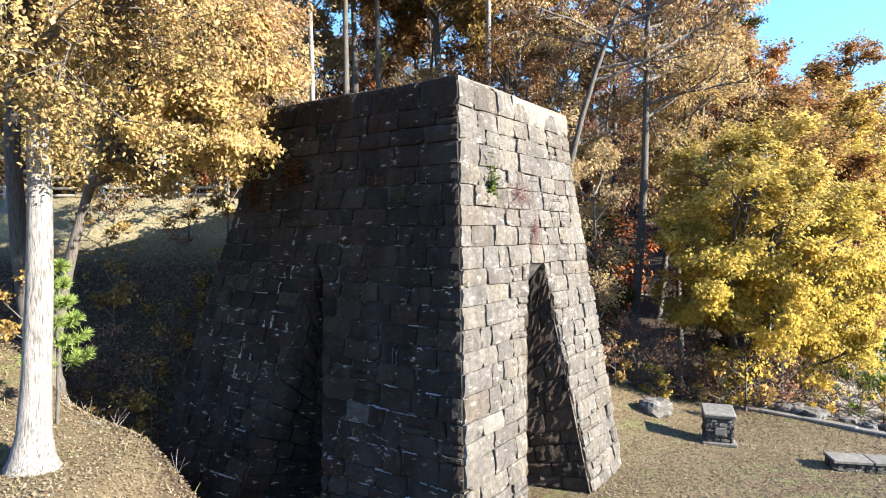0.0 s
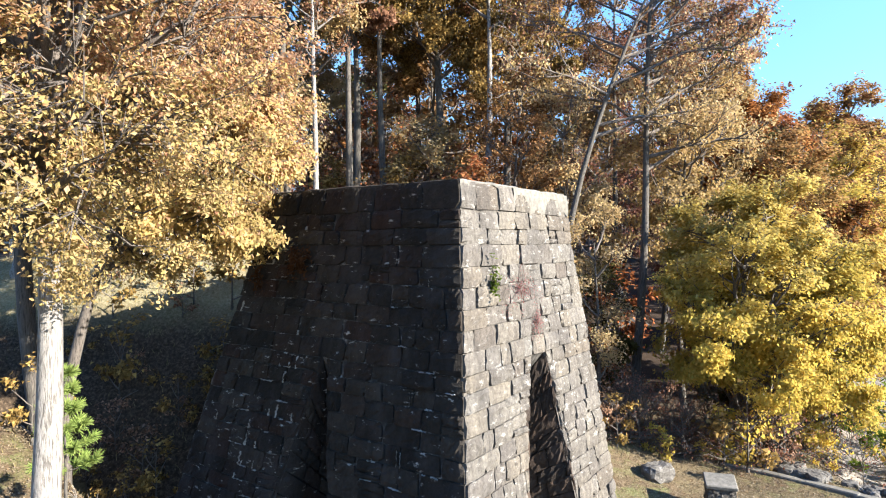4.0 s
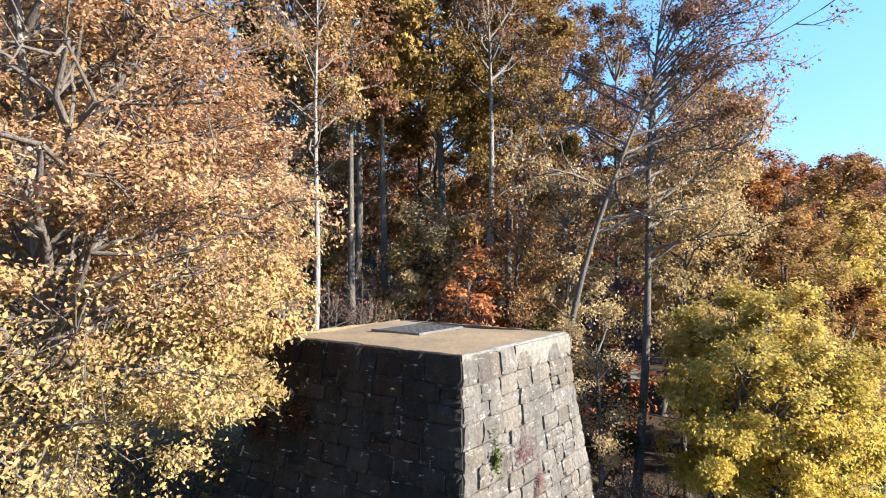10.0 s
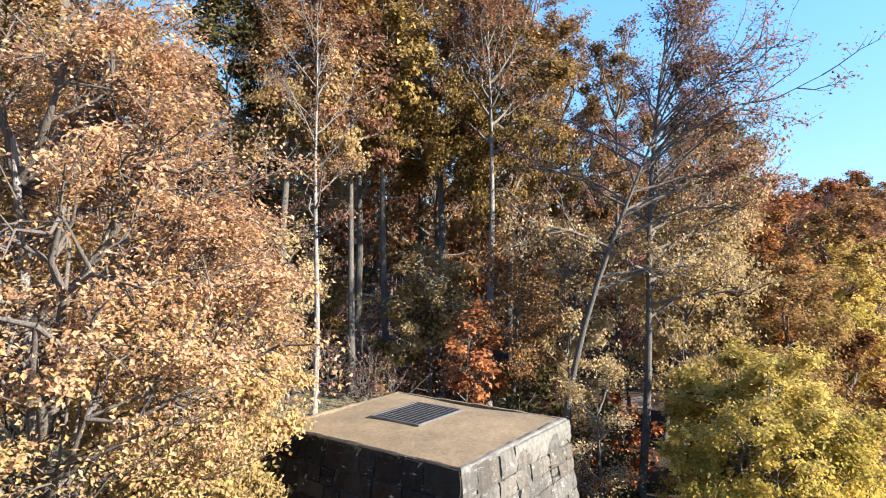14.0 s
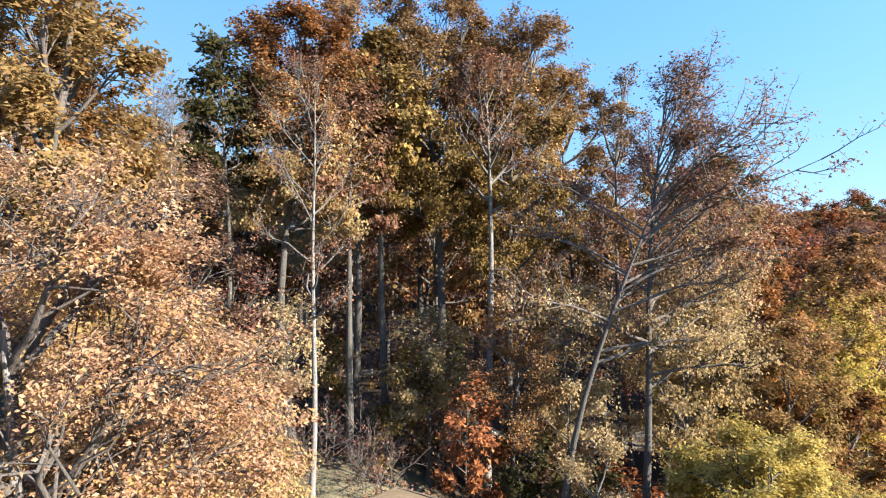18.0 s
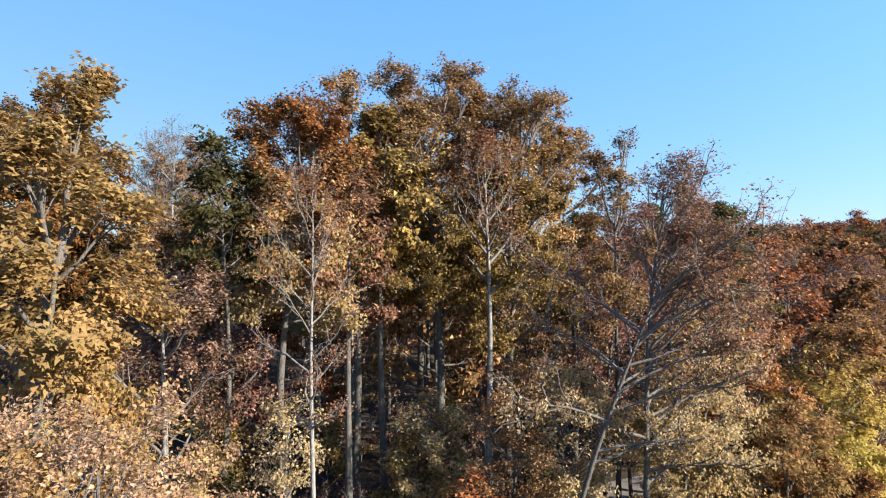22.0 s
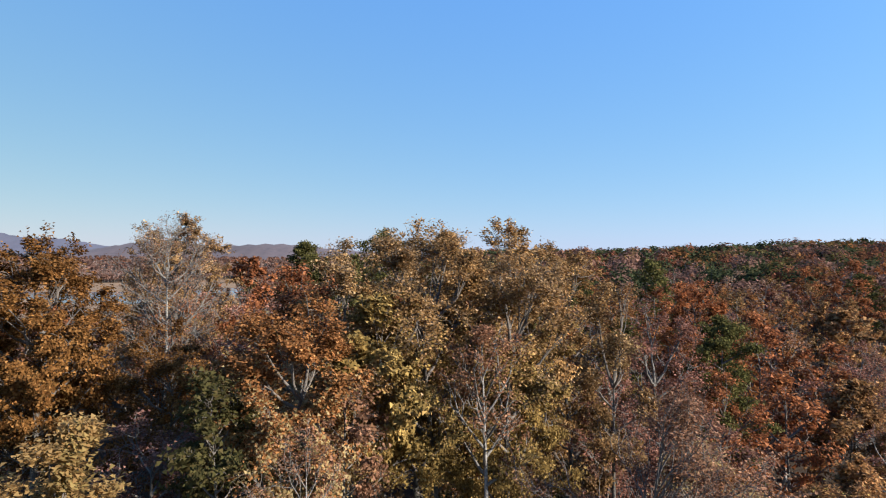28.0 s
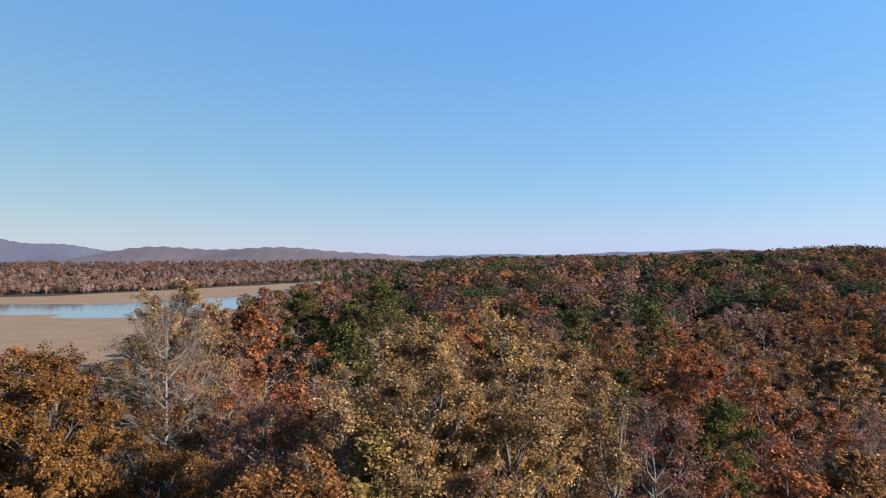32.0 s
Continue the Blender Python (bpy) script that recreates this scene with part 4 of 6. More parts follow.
# grated hatch over the flue
hc = np.array((-0.95, 20.2, TOP + 0.06))
rz = math.degrees(math.atan2(U[1], U[0]))
hatch = thing("flue_grate", tuple(hc), "galvanised steel grate with a pale frame on the furnace top", "grate")
for du, dw, su, sw in ((0, 0.95, 2.44, 0.08), (0, -0.95, 2.44, 0.08), (1.18, 0, 0.08, 1.82), (-1.18, 0, 0.08, 1.82)):
    c = hc + np.array((*(U * du + W * dw), 0.0))
    part("frame_bar", *slab(c, (su, sw, 0.08), rz, 0.01), STEEL, hatch)
part("shaft_cover", *slab(hc + (0, 0, -0.05), (2.2, 1.8, 0.03), rz, 0.004), DARK_STEEL, hatch)
for k in range(40):
    c = hc + np.array((*(U * (-1.08 + k * 0.0554)), 0.01))
    part("grate_bar", *slab(c, (0.016, 1.8, 0.03), rz, 0.003), GRATING, hatch)
for k in range(9):
    c = hc + np.array((*(W * (-0.76 + k * 0.19)), 0.03))
    part("cross_bar", *slab(c, (2.2, 0.03, 0.014), rz, 0.003), GRATING, hatch)

# ---- trees ----
def grow(rng, H, r0, lo, R, lean=(0, 0), limbs=20, subs=5, twigs=4, rise=(15, 68), wood=1.0, top_in=0.97, flat=0.0, fine=True, sway=1.0, belly=0.2, inner=0.3, toward=None, arch=0.0):
    """Tubes of a broadleaf tree (trunk, branches) and the twig lines that carry its leaves."""
    n = 12
    t = np.linspace(0, 1, n)
    w = rng.normal(0, 1, (2, 3))
    amp = 0.012 * H * sway
    cx = lean[0] * t ** 1.4 + amp * (w[0, 0] * np.sin(3.1 * t) + 0.6 * w[0, 1] * np.sin(7 * t + w[0, 2]))
    cy = lean[1] * t ** 1.4 + amp * (w[1, 0] * np.sin(3.1 * t) + 0.6 * w[1, 1] * np.sin(7 * t + w[1, 2]))
    cx, cy = cx - cx[0], cy - cy[0]
    trunk = np.stack([cx, cy, t * H * top_in], 1)
    rad = r0 * (1 - 0.93 * t) ** 0.85 * (1 + 0.55 * np.exp(-t * H / 0.5))
    trunk[0, 2] = -0.6
    zs = np.concatenate([[-0.6, 0.0, 0.25, 0.7], trunk[1:, 2]])
    tk = np.stack([np.interp(zs, trunk[:, 2], trunk[:, k]) for k in range(3)], 1)
    trunk_r = r0 * (1 - 0.93 * np.clip(zs / (H * top_in), 0, 1)) ** 0.85 * (1 + 0.8 * np.exp(-np.maximum(zs, 0) / 0.35))
    trunk_t = [tube(tk, trunk_r, 9)]
    tubes, lines = [], []
    for i in range(limbs):
        u = ((i + 0.5) / limbs) ** 0.9
        tt = lo + (1 - lo) * u * 0.98
        zt = tt * H * top_in
        p0 = np.array([np.interp(zt, trunk[:, 2], trunk[:, k]) for k in range(3)])
        az = i * 2.399 + rng.uniform(-0.5, 0.5)
        if toward is not None and i % 5 < 3:
            az = toward + rng.normal(0, 0.55)
        prof = max(0.25, math.sin(math.pi * (belly + (0.92 - belly) * u)) ** 0.7)
        L = R * prof * rng.uniform(0.75, 1.2)
        el = radians(rise[0] + (rise[1] - rise[0]) * u ** 1.3 + rng.uniform(-10, 10))
        k = 6
        s = np.linspace(0, 1, k)
        bend = radians(rng.uniform(8, 26)) * (1 - flat)
        e = el + bend * s - arch * np.sin(np.pi * s * 0.62) ** 2 + 1.6 * arch * np.maximum(s - 0.62, 0)
        d = np.stack([np.cos(az + 0.3 * rng.normal() * s) * np.cos(e), np.sin(az + 0.3 * rng.normal() * s) * np.cos(e), np.sin(e)], 1)
        pts = p0 + np.concatenate([[np.zeros(3)], np.cumsum(d[:-1] * L / (k - 1), 0)])
        pts[1:] += rng.normal(0, 0.035 * L, (k - 1, 3)) * s[1:, None]
        rb = min(0.55 * r0 * (1 - 0.93 * tt) ** 0.85 + 0.012, 0.04 * L + 0.01) * wood
        tubes.append(tube(pts, rb * (1 - 0.85 * s) + 0.006, 5))
        for j in range(subs):
            sj = inner + (1 - inner) * (j + rng.uniform(0.1, 0.9)) / subs
            q0 = np.array([np.interp(sj, s, pts[:, c]) for c in range(3)])
            dd = d[min(k - 1, int(sj * (k - 1)))] + rng.normal(0, 0.62, 3) + (0, 0, 0.18)
            dd /= np.linalg.norm(dd)
            l2 = L * 0.42 * (1.25 - 0.6 * sj) * rng.uniform(0.7, 1.3)
            s2 = np.linspace(0, 1, 4)
            p2 = q0 + dd * l2 * s2[:, None]
            p2[1:] += rng.normal(0, 0.07 * l2, (3, 3)) + np.stack([np.zeros(3), np.zeros(3), 0.1 * l2 * s2[1:] ** 2], 1)
            r2 = max(0.010, rb * 0.42)
            tubes.append(tube(p2, r2 * (1 - 0.75 * s2) + 0.004, 4 if fine else 3))
            for m3 in range(twigs):
                s3 = 0.25 + 0.75 * (m3 + rng.random()) / twigs
                w0 = np.array([np.interp(s3, s2, p2[:, c]) for c in range(3)])
                d3 = dd + rng.normal(0, 0.75, 3) + (0, 0, 0.15)
                d3 /= np.linalg.norm(d3)
                l3 = rng.uniform(0.35, 0.62) * max(0.5, l2 * 0.62)
                p3 = np.stack([w0, w0 + d3 * l3 * 0.5 + rng.normal(0, 0.05 * l3, 3), w0 + d3 * l3 + (0, 0, 0.08 * l3)])
                if fine:
                    tubes.append(tube(p3, np.array((0.55, 0.4, 0.12)) * r2 + 0.002, 3))
                lines.append((w0, p3[2]))
    return trunk_t, tubes, lines


def domed(rng, H, r0, lo, R, lobes, fork, subs=9, twigs=5, wood=1.0, lean=(0, 0), fine=True, skirt=0.1):
    """A spreading broadleaf: a forking trunk whose limbs end in rounded masses that fill a dome."""
    t = np.linspace(0, 1, 10)
    sway = rng.normal(0, 0.012 * H, 2)
    zs = np.concatenate([[-0.6, 0.0, 0.25, 0.7], t[1:] * H * 0.8])
    u = np.clip(zs / (H * 0.8), 0, 1)
    tk = np.stack([lean[0] * u ** 1.4 + sway[0] * np.sin(4.2 * u), lean[1] * u ** 1.4 + sway[1] * np.sin(3.6 * u), zs], 1)
    trunk_t = [tube(tk, r0 * (1 - 0.9 * u) ** 0.8 * (1 + 0.8 * np.exp(-np.maximum(zs, 0) / 0.35)), 9)]
    tubes, lines = [], []
    c0 = lo * H
    mid, half = c0 + 0.44 * (H - c0), 0.5 * (H - c0)
    turn = rng.uniform(0, 6.28)
    for i in range(lobes):
        w = 1 - 1.75 * (i + 0.5) / lobes
        az = turn + i * 2.399 + rng.uniform(-0.3, 0.3)
        h = math.sqrt(max(0.0, 1 - w * w)) ** 0.8 * (1 + skirt * min(w, 0.0))
        rl = R * rng.uniform(0.30, 0.46) * (1.0 if w < 0.5 else 0.85)
        k = rng.uniform(0.72, 1.06)
        c = np.array((lean[0] + (R - rl) * h * k * math.cos(az), lean[1] + (R - rl) * h * k * math.sin(az), mid + w * (half * 1.12 - rl * 0.8) * rng.uniform(0.86, 1.04)))
        zt = min(max(c[2] - 0.85 * np.hypot(*c[:2]) - 0.25 * rl, fork * H * rng.uniform(0.9, 1.15)), H * 0.76)
        p0 = np.array([np.interp(zt, tk[:, 2], tk[:, m]) for m in range(3)])
        p1 = p0 + (c - p0) * (0.55, 0.55, 0.34) + rng.normal(0, 0.05 * R, 3)
        s = np.linspace(0, 1, 7)[:, None]
        limb = (1 - s) ** 2 * p0 + 2 * s * (1 - s) * p1 + s * s * c
        limb[1:] += rng.normal(0, 0.02 * R, (6, 3)) * s[1:]
        rb = min(0.45 * r0, 0.022 * np.linalg.norm(c - p0) + 0.02) * wood
        tubes.append(tube(limb, rb * (1 - 0.8 * s[:, 0]) + 0.01, 6))
        for j in range(subs):
            d = rng.normal(size=3) + 0.5 * (c - (0, 0, mid)) / R + (0, 0, 0.25)
            d /= np.linalg.norm(d)
            q0 = limb[rng.integers(3, 7)]
            q1 = c + d * rl * rng.uniform(0.62, 0.95) * (1, 1, 0.82)
            s2 = np.linspace(0, 1, 4)[:, None]
            p2 = q0 + (q1 - q0) * s2
            p2[1:3] += rng.normal(0, 0.07 * rl, (2, 3))
            r2 = max(0.010, rb * 0.3)
            tubes.append(tube(p2, r2 * (1 - 0.75 * s2[:, 0]) + 0.004, 4 if fine else 3))
            for m3 in range(twigs):
                w0 = p2[2] + (p2[3] - p2[2]) * rng.uniform(-0.7, 1.0)
                d3 = d + rng.normal(0, 0.7, 3) + (0, 0, 0.15)
                w1 = w0 + d3 / np.linalg.norm(d3) * rl * rng.uniform(0.22, 0.5)
                if fine:
                    tubes.append(tube(np.stack([w0, w1]), (r2 * 0.45 + 0.002, 0.003), 3))
                lines.append((w0, w1))
    return trunk_t, tubes, lines


def leaves_on(lines, count, size, rng, spread=0.3, clump=0.5, far=False, thin=0.7, gap=0.75, pad=1.5, **kw):
    """Leaves along the twigs, gathered in pads with open gaps between them."""
    a, b2 = np.array([x[0] for x in lines]), np.array([x[1] for x in lines])
    wgt = rng.random(len(lines)) ** (clump * 3) + 0.02
    wgt *= 1 - gap + gap * smooth_step(lumps(b2 * (1, 1, 1.5), pad, int(rng.integers(1 << 30))), -0.45, 0.4)
    if far:
        hi = np.percentile(b2[:, 2], 98)
        wgt *= 1 - thin * np.clip((b2[:, 2] - a[:, 2].min()) / (hi - a[:, 2].min() + 1e-6), 0, 1)
    k = rng.choice(len(lines), count, p=wgt / wgt.sum())
    P = a[k] + (b2 - a)[k] * rng.uniform(0.1, 1.15, (count, 1)) + rng.normal(0, spread, (count, 3)) * (0.8, 0.8, 0.5)
    c = np.array((a[:, 0].mean(), a[:, 1].mean(), 0.75 * a[:, 2].mean() + 0.25 * a[:, 2].min()))
    d = P - c
    way = (1.3 if far else 0.45) * d / (np.linalg.norm(d, axis=1, keepdims=True) + 1e-6) + 0.5 * np.stack([lumps(P + 30 * i, 0.9, 7 + i) for i in range(3)], 1)
    return (leaf_tris if far else leaf_quads)(P, size, rng, outward=way, **kw)


def broadleaf(name, at, seed, H, r0, lo, R, leaf, count, size, label, bark=BARK, twig=TWIG, category="tree", group="", spread=0.32, clump=0.5, far=False, top=None, low=None, thin=0.7, squash=1.0, gap=0.75, pad=1.5, lobes=0, fork=0.4, **kw):
    """H is the height; or top the height above sea of the crown's tip.
With lobes the trunk forks below a dome of radius R, made of that many rounded masses."""
    rng = np.random.default_rng(seed)
    at = np.array(at, float)
    if lobes:
        thin = min(thin, 0.1)
    if top:
        H = (top - at[2]) if lobes else (top - at[2] - 0.2 * R) / 0.97
    if lobes:
        tr, tubes, lines = domed(rng, H, r0, lo, R, lobes, fork, **kw)
    else:
        tr, tubes, lines = grow(rng, H, r0, lo, R, **kw)
    tubes = [(v * (1, squash, 1), f) for v, f in tubes]
    lines = [(p * (1, squash, 1), q * (1, squash, 1)) for p, q in lines]
    ob = thing(name, tuple(at), label, category, group)
    for V, F in tr:
        part("trunk", V + at, F, bark, ob, smooth=True)
    V, F = join(tubes)
    part("branching", V + at, F, twig, ob, smooth=True)
    if count:
        V, F = leaves_on(lines, count, size, rng, spread, clump, far, thin, gap, pad)
        if low:
            z = V.reshape(len(F), -1, 3)[:, :, 2].mean(1) + at[2] + rng.normal(0, low[2] if len(low) > 2 else 1.1, len(F))
            k = V.reshape(len(F), -1, 3)
            for nm, sel, mt in (("crown", z >= low[1], leaf), ("lower_crown", z < low[1], low[0])):
                v2 = k[sel].reshape(-1, 3)
                part(nm, v2 + at, np.arange(len(v2)).reshape(-1, F.shape[1]), mt, ob)
        else:
            part("crown", V + at, F, leaf, ob)
    return ob


def conifer(name, at, seed, H, r0, lo, R, leaf, count, size, label, bark=BARK_DARK, group=""):
    """A loose-crowned pine with whorled limbs and tufts of needles."""
    rng = np.random.default_rng(seed)
    at = np.array(at, float)
    t = np.linspace(0, 1, 9)
    trunk = np.stack([0.01 * H * np.sin(3 * t + seed), 0.01 * H * np.cos(2.6 * t + seed) - 0.01 * H, t * H], 1)
    trunk[0, 2] = -0.5
    tubes, tips = [], []
    n = int(18 + H * 0.5)
    for i in range(n):
        u = (i + 0.5) / n
        z = H * (lo + (1 - lo) * u)
        az = i * 2.4 + rng.uniform(-0.4, 0.4)
        L = R * max(0.2, math.sin(math.pi * (0.3 + 0.66 * u))) ** 0.7 * rng.uniform(0.55, 1.1) + 0.2 if H > 8 else R * (1 - u) ** 0.55 * rng.uniform(0.55, 1.15) + 0.2
        s = np.linspace(0, 1, 5)
        el = radians(-4 + 42 * u)
        p = np.stack([np.cos(az) * np.cos(el) * L * s, np.sin(az) * np.cos(el) * L * s, z + np.sin(el) * L * s + 0.16 * L * s ** 2], 1)
        p[:, :2] += [np.interp(z, trunk[:, 2], trunk[:, k]) for k in (0, 1)]
        tubes.append(tube(p, (0.028 * L + 0.008) * (1 - 0.8 * s) + 0.004, 4))
        for j in range(7):
            sj = rng.uniform(0.4, 1.05)
            tips.append(np.array([np.interp(sj, s, p[:, k]) for k in range(3)]) + rng.normal(0, 0.13 * L, 3) * (1, 1, 0.5))
    tips = np.array(tips)
    k = rng.integers(0, len(tips), count)
    P = tips[k] + rng.normal(0, max(0.17, 0.085 * R), (count, 3)) * (1, 1, 0.6)
    V, F = leaf_quads(P, size, rng, up=0.2, narrow=0.3) if H < 8 else leaf_tris(P, size * 0.8, rng, up=0.3)
    ob = thing(name, tuple(at), label, "pine tree", group)
    v2, f2 = tube(trunk, r0 * (1 - 0.9 * t) + 0.01, 8)
    part("trunk", v2 + at, f2, bark, ob, smooth=True)
    v2, f2 = join(tubes)
    part("branching", v2 + at, f2, bark, ob, smooth=True)
    part("crown", V + at, F, leaf, ob)
    return ob


def base(x, y):
    return (x, y, gh(x, y) - 0.05)


# trees standing round the furnace
broadleaf("oak_tree", base(-7.95, 11.7), 21, 0, 0.29, 0.26, 6.0, GOLD_TAN, 150000, 0.104, "large oak with pale furrowed trunk and gold-tan autumn leaves", top=22.8, bark=BARK_PALE, twig=TWIG, lobes=50, skirt=0.5, subs=9, twigs=7, fork=0.42, squash=0.78, spread=0.22, lean=(-0.1, -0.3), wood=1.2, clump=0.7, gap=0.95, pad=0.95, low=(YELLOW, 13.2, 1.6))
broadleaf("oak_tree", base(-11.6, 18.0), 121, 0, 0.2, 0.34, 4.9, GOLD_TAN, 86000, 0.112, "oak leaning over the furnace with gold-tan and yellow leaves", top=19.0, bark=BARK_DARK, twig=TWIG, lobes=24, fork=0.4, lean=(3.8, 0.2), skirt=0.75, spread=0.26, gap=0.9, pad=1.2, far=True, low=(YELLOW, 13.6, 1.8))
broadleaf("oak_tree", base(-13.4, 20.2), 22, 0, 0.32, 0.4, 4.3, AMBER, 60000, 0.175, "tall oak with dense yellow-gold crown above the bank", top=32.4, lobes=19, fork=0.45, gap=0.55, far=True)
broadleaf("maple_tree", base(-13.4, 29.0), 23, 0, 0.24, 0.16, 4.6, TAN, 22000, 0.15, "tall pale-trunked maple with pinkish-tan top and yellow lower leaves", top=26.5, bark=BARK_PALE, twig=BARK_GREY, lobes=13, fork=0.3, far=True, low=(YELLOW, 15.5, 1.8))
broadleaf("beech_tree", base(-18.2, 26.0), 25, 0, 0.25, 0.2, 4.8, YELLOW, 16000, 0.21, "yellow-leaved beech behind the bank", top=16.5, bark=BARK_PALE, limbs=22, rise=(0, 55))
broadleaf("oak_tree", base(-8.3, 34.0), 26, 0, 0.3, 0.42, 5.2, ORANGE, 46000, 0.17, low=(LIGHT_HONEY, 28.0, 3.0), label="oak with rounded orange-brown crown", top=36.2, lobes=19, fork=0.48, far=True, thin=0.35)
broadleaf("sycamore_tree", base(-6.1, 28.0), 27, 0, 0.15, 0.42, 3.4, MAUVE_TAN, 3600, 0.13, "nearly bare white-limbed sycamore", top=29.3, bark=BARK_PALE, twig=BARK_GREY, limbs=20, wood=0.95, rise=(28, 72))
broadleaf("sweetgum_tree", base(-3.7, 38.6), 28, 0, 0.26, 0.6, 4.0, OLIVE, 14000, 0.26, "tall straight sweetgum with olive and gold leaves", top=34.5, limbs=20, far=True)
broadleaf("sweetgum_tree", base(-5.3, 34.3), 29, 0, 0.24, 0.6, 3.2, MAUVE_TAN, 5000, 0.22, "straight-trunked sweetgum with thin tan leaves", top=30.5, limbs=18, far=True)
broadleaf("poplar_tree", base(-0.9, 42.0), 30, 0, 0.38, 0.42, 6.6, GOLDEN, 62000, 0.17, "towering poplar with golden ochre crown", top=40.6, lobes=22, fork=0.42, far=True, thin=0.4, low=(OLIVE, 31.0, 2.5), clump=0.35, pad=2.0)
broadleaf("poplar_tree", base(4.6, 43.0), 31, 0, 0.34, 0.42, 6.0, GOLDEN, 56000, 0.17, "towering golden poplar above the woods", top=39.6, lobes=22, fork=0.42, far=True, thin=0.4, low=(OLIVE, 31.0, 2.5), clump=0.35, pad=2.0)
broadleaf("poplar_tree", base(-6.2, 41.0), 32, 0, 0.3, 0.42, 4.6, GOLDEN, 34000, 0.17, "tall poplar with tan and gold top", top=39.0, lobes=16, fork=0.45, far=True, thin=0.4)
broadleaf("poplar_tree", base(-2.4, 54.0), 132, 0, 0.36, 0.42, 7.0, GOLDEN, 36000, 0.22, "golden poplar rising behind its neighbours", top=42.0, lobes=22, fork=0.42, far=True, thin=0.4)
broadleaf("poplar_tree", base(6.4, 55.0), 133, 0, 0.36, 0.42, 6.6, GOLDEN, 34000, 0.22, "golden poplar rising behind its neighbours", top=41.4, lobes=22, fork=0.42, far=True, thin=0.4)
broadleaf("oak_tree", base(-10.2, 47.0), 134, 0, 0.32, 0.36, 5.6, RUST, 30000, 0.2, "rust-red oak behind the orange one", top=37.6, low=(HONEY, 29.0, 2.0), lobes=19, fork=0.42, far=True, thin=0.3)
broadleaf("forked_tree", base(2.6, 38.0), 33, 0, 0.3, 0.68, 4.4, MAUVE_TAN, 4200, 0.2, "pale forked tree with sparse tan leaves", top=32.5, bark=BARK_PALE, twig=BARK_GREY, limbs=16, wood=1.5, rise=(35, 72))
broadleaf("leaning_tree", base(9.9, 32.0), 34, 0, 0.27, 0.46, 6.2, MAUVE_TAN, 17000, 0.14, "tall many-twigged tree with thin mauve-brown leaves", low=(HONEY, 20.0, 2.0), top=30.0, limbs=30, subs=7, twigs=5, lean=(1.4, -0.6), rise=(18, 70), twig=TWIG, far=True, toward=0.1, arch=0.3, wood=1.1)
broadleaf("leaning_tree", base(5.4, 30.4), 35, 0, 0.22, 0.52, 7.2, MAUVE_TAN, 13000, 0.14, "leaning tree with long arching bare limbs", low=(HONEY, 19.0, 2.0), top=27.5, limbs=24, subs=7, twigs=5, lean=(6.4, 0.2), rise=(12, 52), twig=TWIG, far=True, toward=0.0, arch=0.55, wood=1.25)
broadleaf("maple_tree", base(3.9, 33.4), 36, 0, 0.16, 0.3, 3.2, RED_ORANGE, 13000, 0.15, "red-orange maple behind the furnace", top=20.6, lobes=13, fork=0.35)
broadleaf("maple_tree", base(7.2, 28.8), 37, 0, 0.13, 0.1, 2.2, HONEY, 5000, 0.14, "young maple with thin tan-gold leaves", top=12.0, lobes=10, fork=0.2)
broadleaf("elm_tree", base(13.4, 28.8), 38, 0, 0.24, 0.13, 5.4, GOLD, 100000, 0.135, "broad bushy elm with yellow-green leaves reaching low", top=13.2, bark=BARK_DARK, twig=BARK_DARK, wood=1.2, lobes=26, fork=0.12, lean=(1.0, -0.5), clump=0.5, spread=0.28, low=(YELLOW_GREEN, 7.8, 1.8), gap=0.9, pad=1.3, far=True)
broadleaf("elm_tree", base(17.6, 29.4), 39, 0, 0.2, 0.02, 3.8, GOLD, 54000, 0.135, "yellow elm beside the lake shore", top=11.4, bark=BARK_DARK, twig=BARK_DARK, wood=1.2, lobes=18, fork=0.12, low=(YELLOW_GREEN, 7.8, 1.5), gap=0.9, pad=1.3, far=True)
broadleaf("oak_tree", base(20.8, 37.5), 40, 0, 0.24, 0.22, 4.6, RED_ORANGE, 30000, 0.17, "golden-orange oak near the shore", top=17.6, lobes=16, fork=0.3, far=True, thin=0.3, low=(AMBER, 16.0, 2.5))
broadleaf("oak_tree", base(16.6, 39.0), 41, 0, 0.26, 0.35, 4.6, LIGHT_HONEY, 18000, 0.17, "tall tan-gold oak near the shore", top=26.5, lobes=16, fork=0.42, far=True)
broadleaf("oak_tree", base(28.0, 44.5), 42, 0, 0.26, 0.2, 6.0, RED_ORANGE, 36000, 0.2, "gold and orange oak near the shore", top=21.8, lobes=19, fork=0.3, far=True, thin=0.3, low=(GOLD, 17.5, 2.0))
broadleaf("oak_tree", base(13.2, 47.0), 43, 0, 0.28, 0.5, 3.4, OCHRE, 12000, 0.19, "tall narrow oak with tan leaves", top=36.6, lobes=10, fork=0.6, far=True)
broadleaf("oak_tree", base(12.0, 60.0), 44, 0, 0.3, 0.4, 6.4, OCHRE, 26000, 0.23, "tall oak with sparse golden crown", top=41.0, lobes=19, fork=0.42, far=True)
broadleaf("oak_tree", base(-32.5, 49.0), 45, 0, 0.36, 0.4, 7.4, BROWN_GOLD, 70000, 0.22, "broad oak with deep gold-brown crown", top=39.8, lobes=26, gap=0.5, fork=0.42, far=True, thin=0.3)
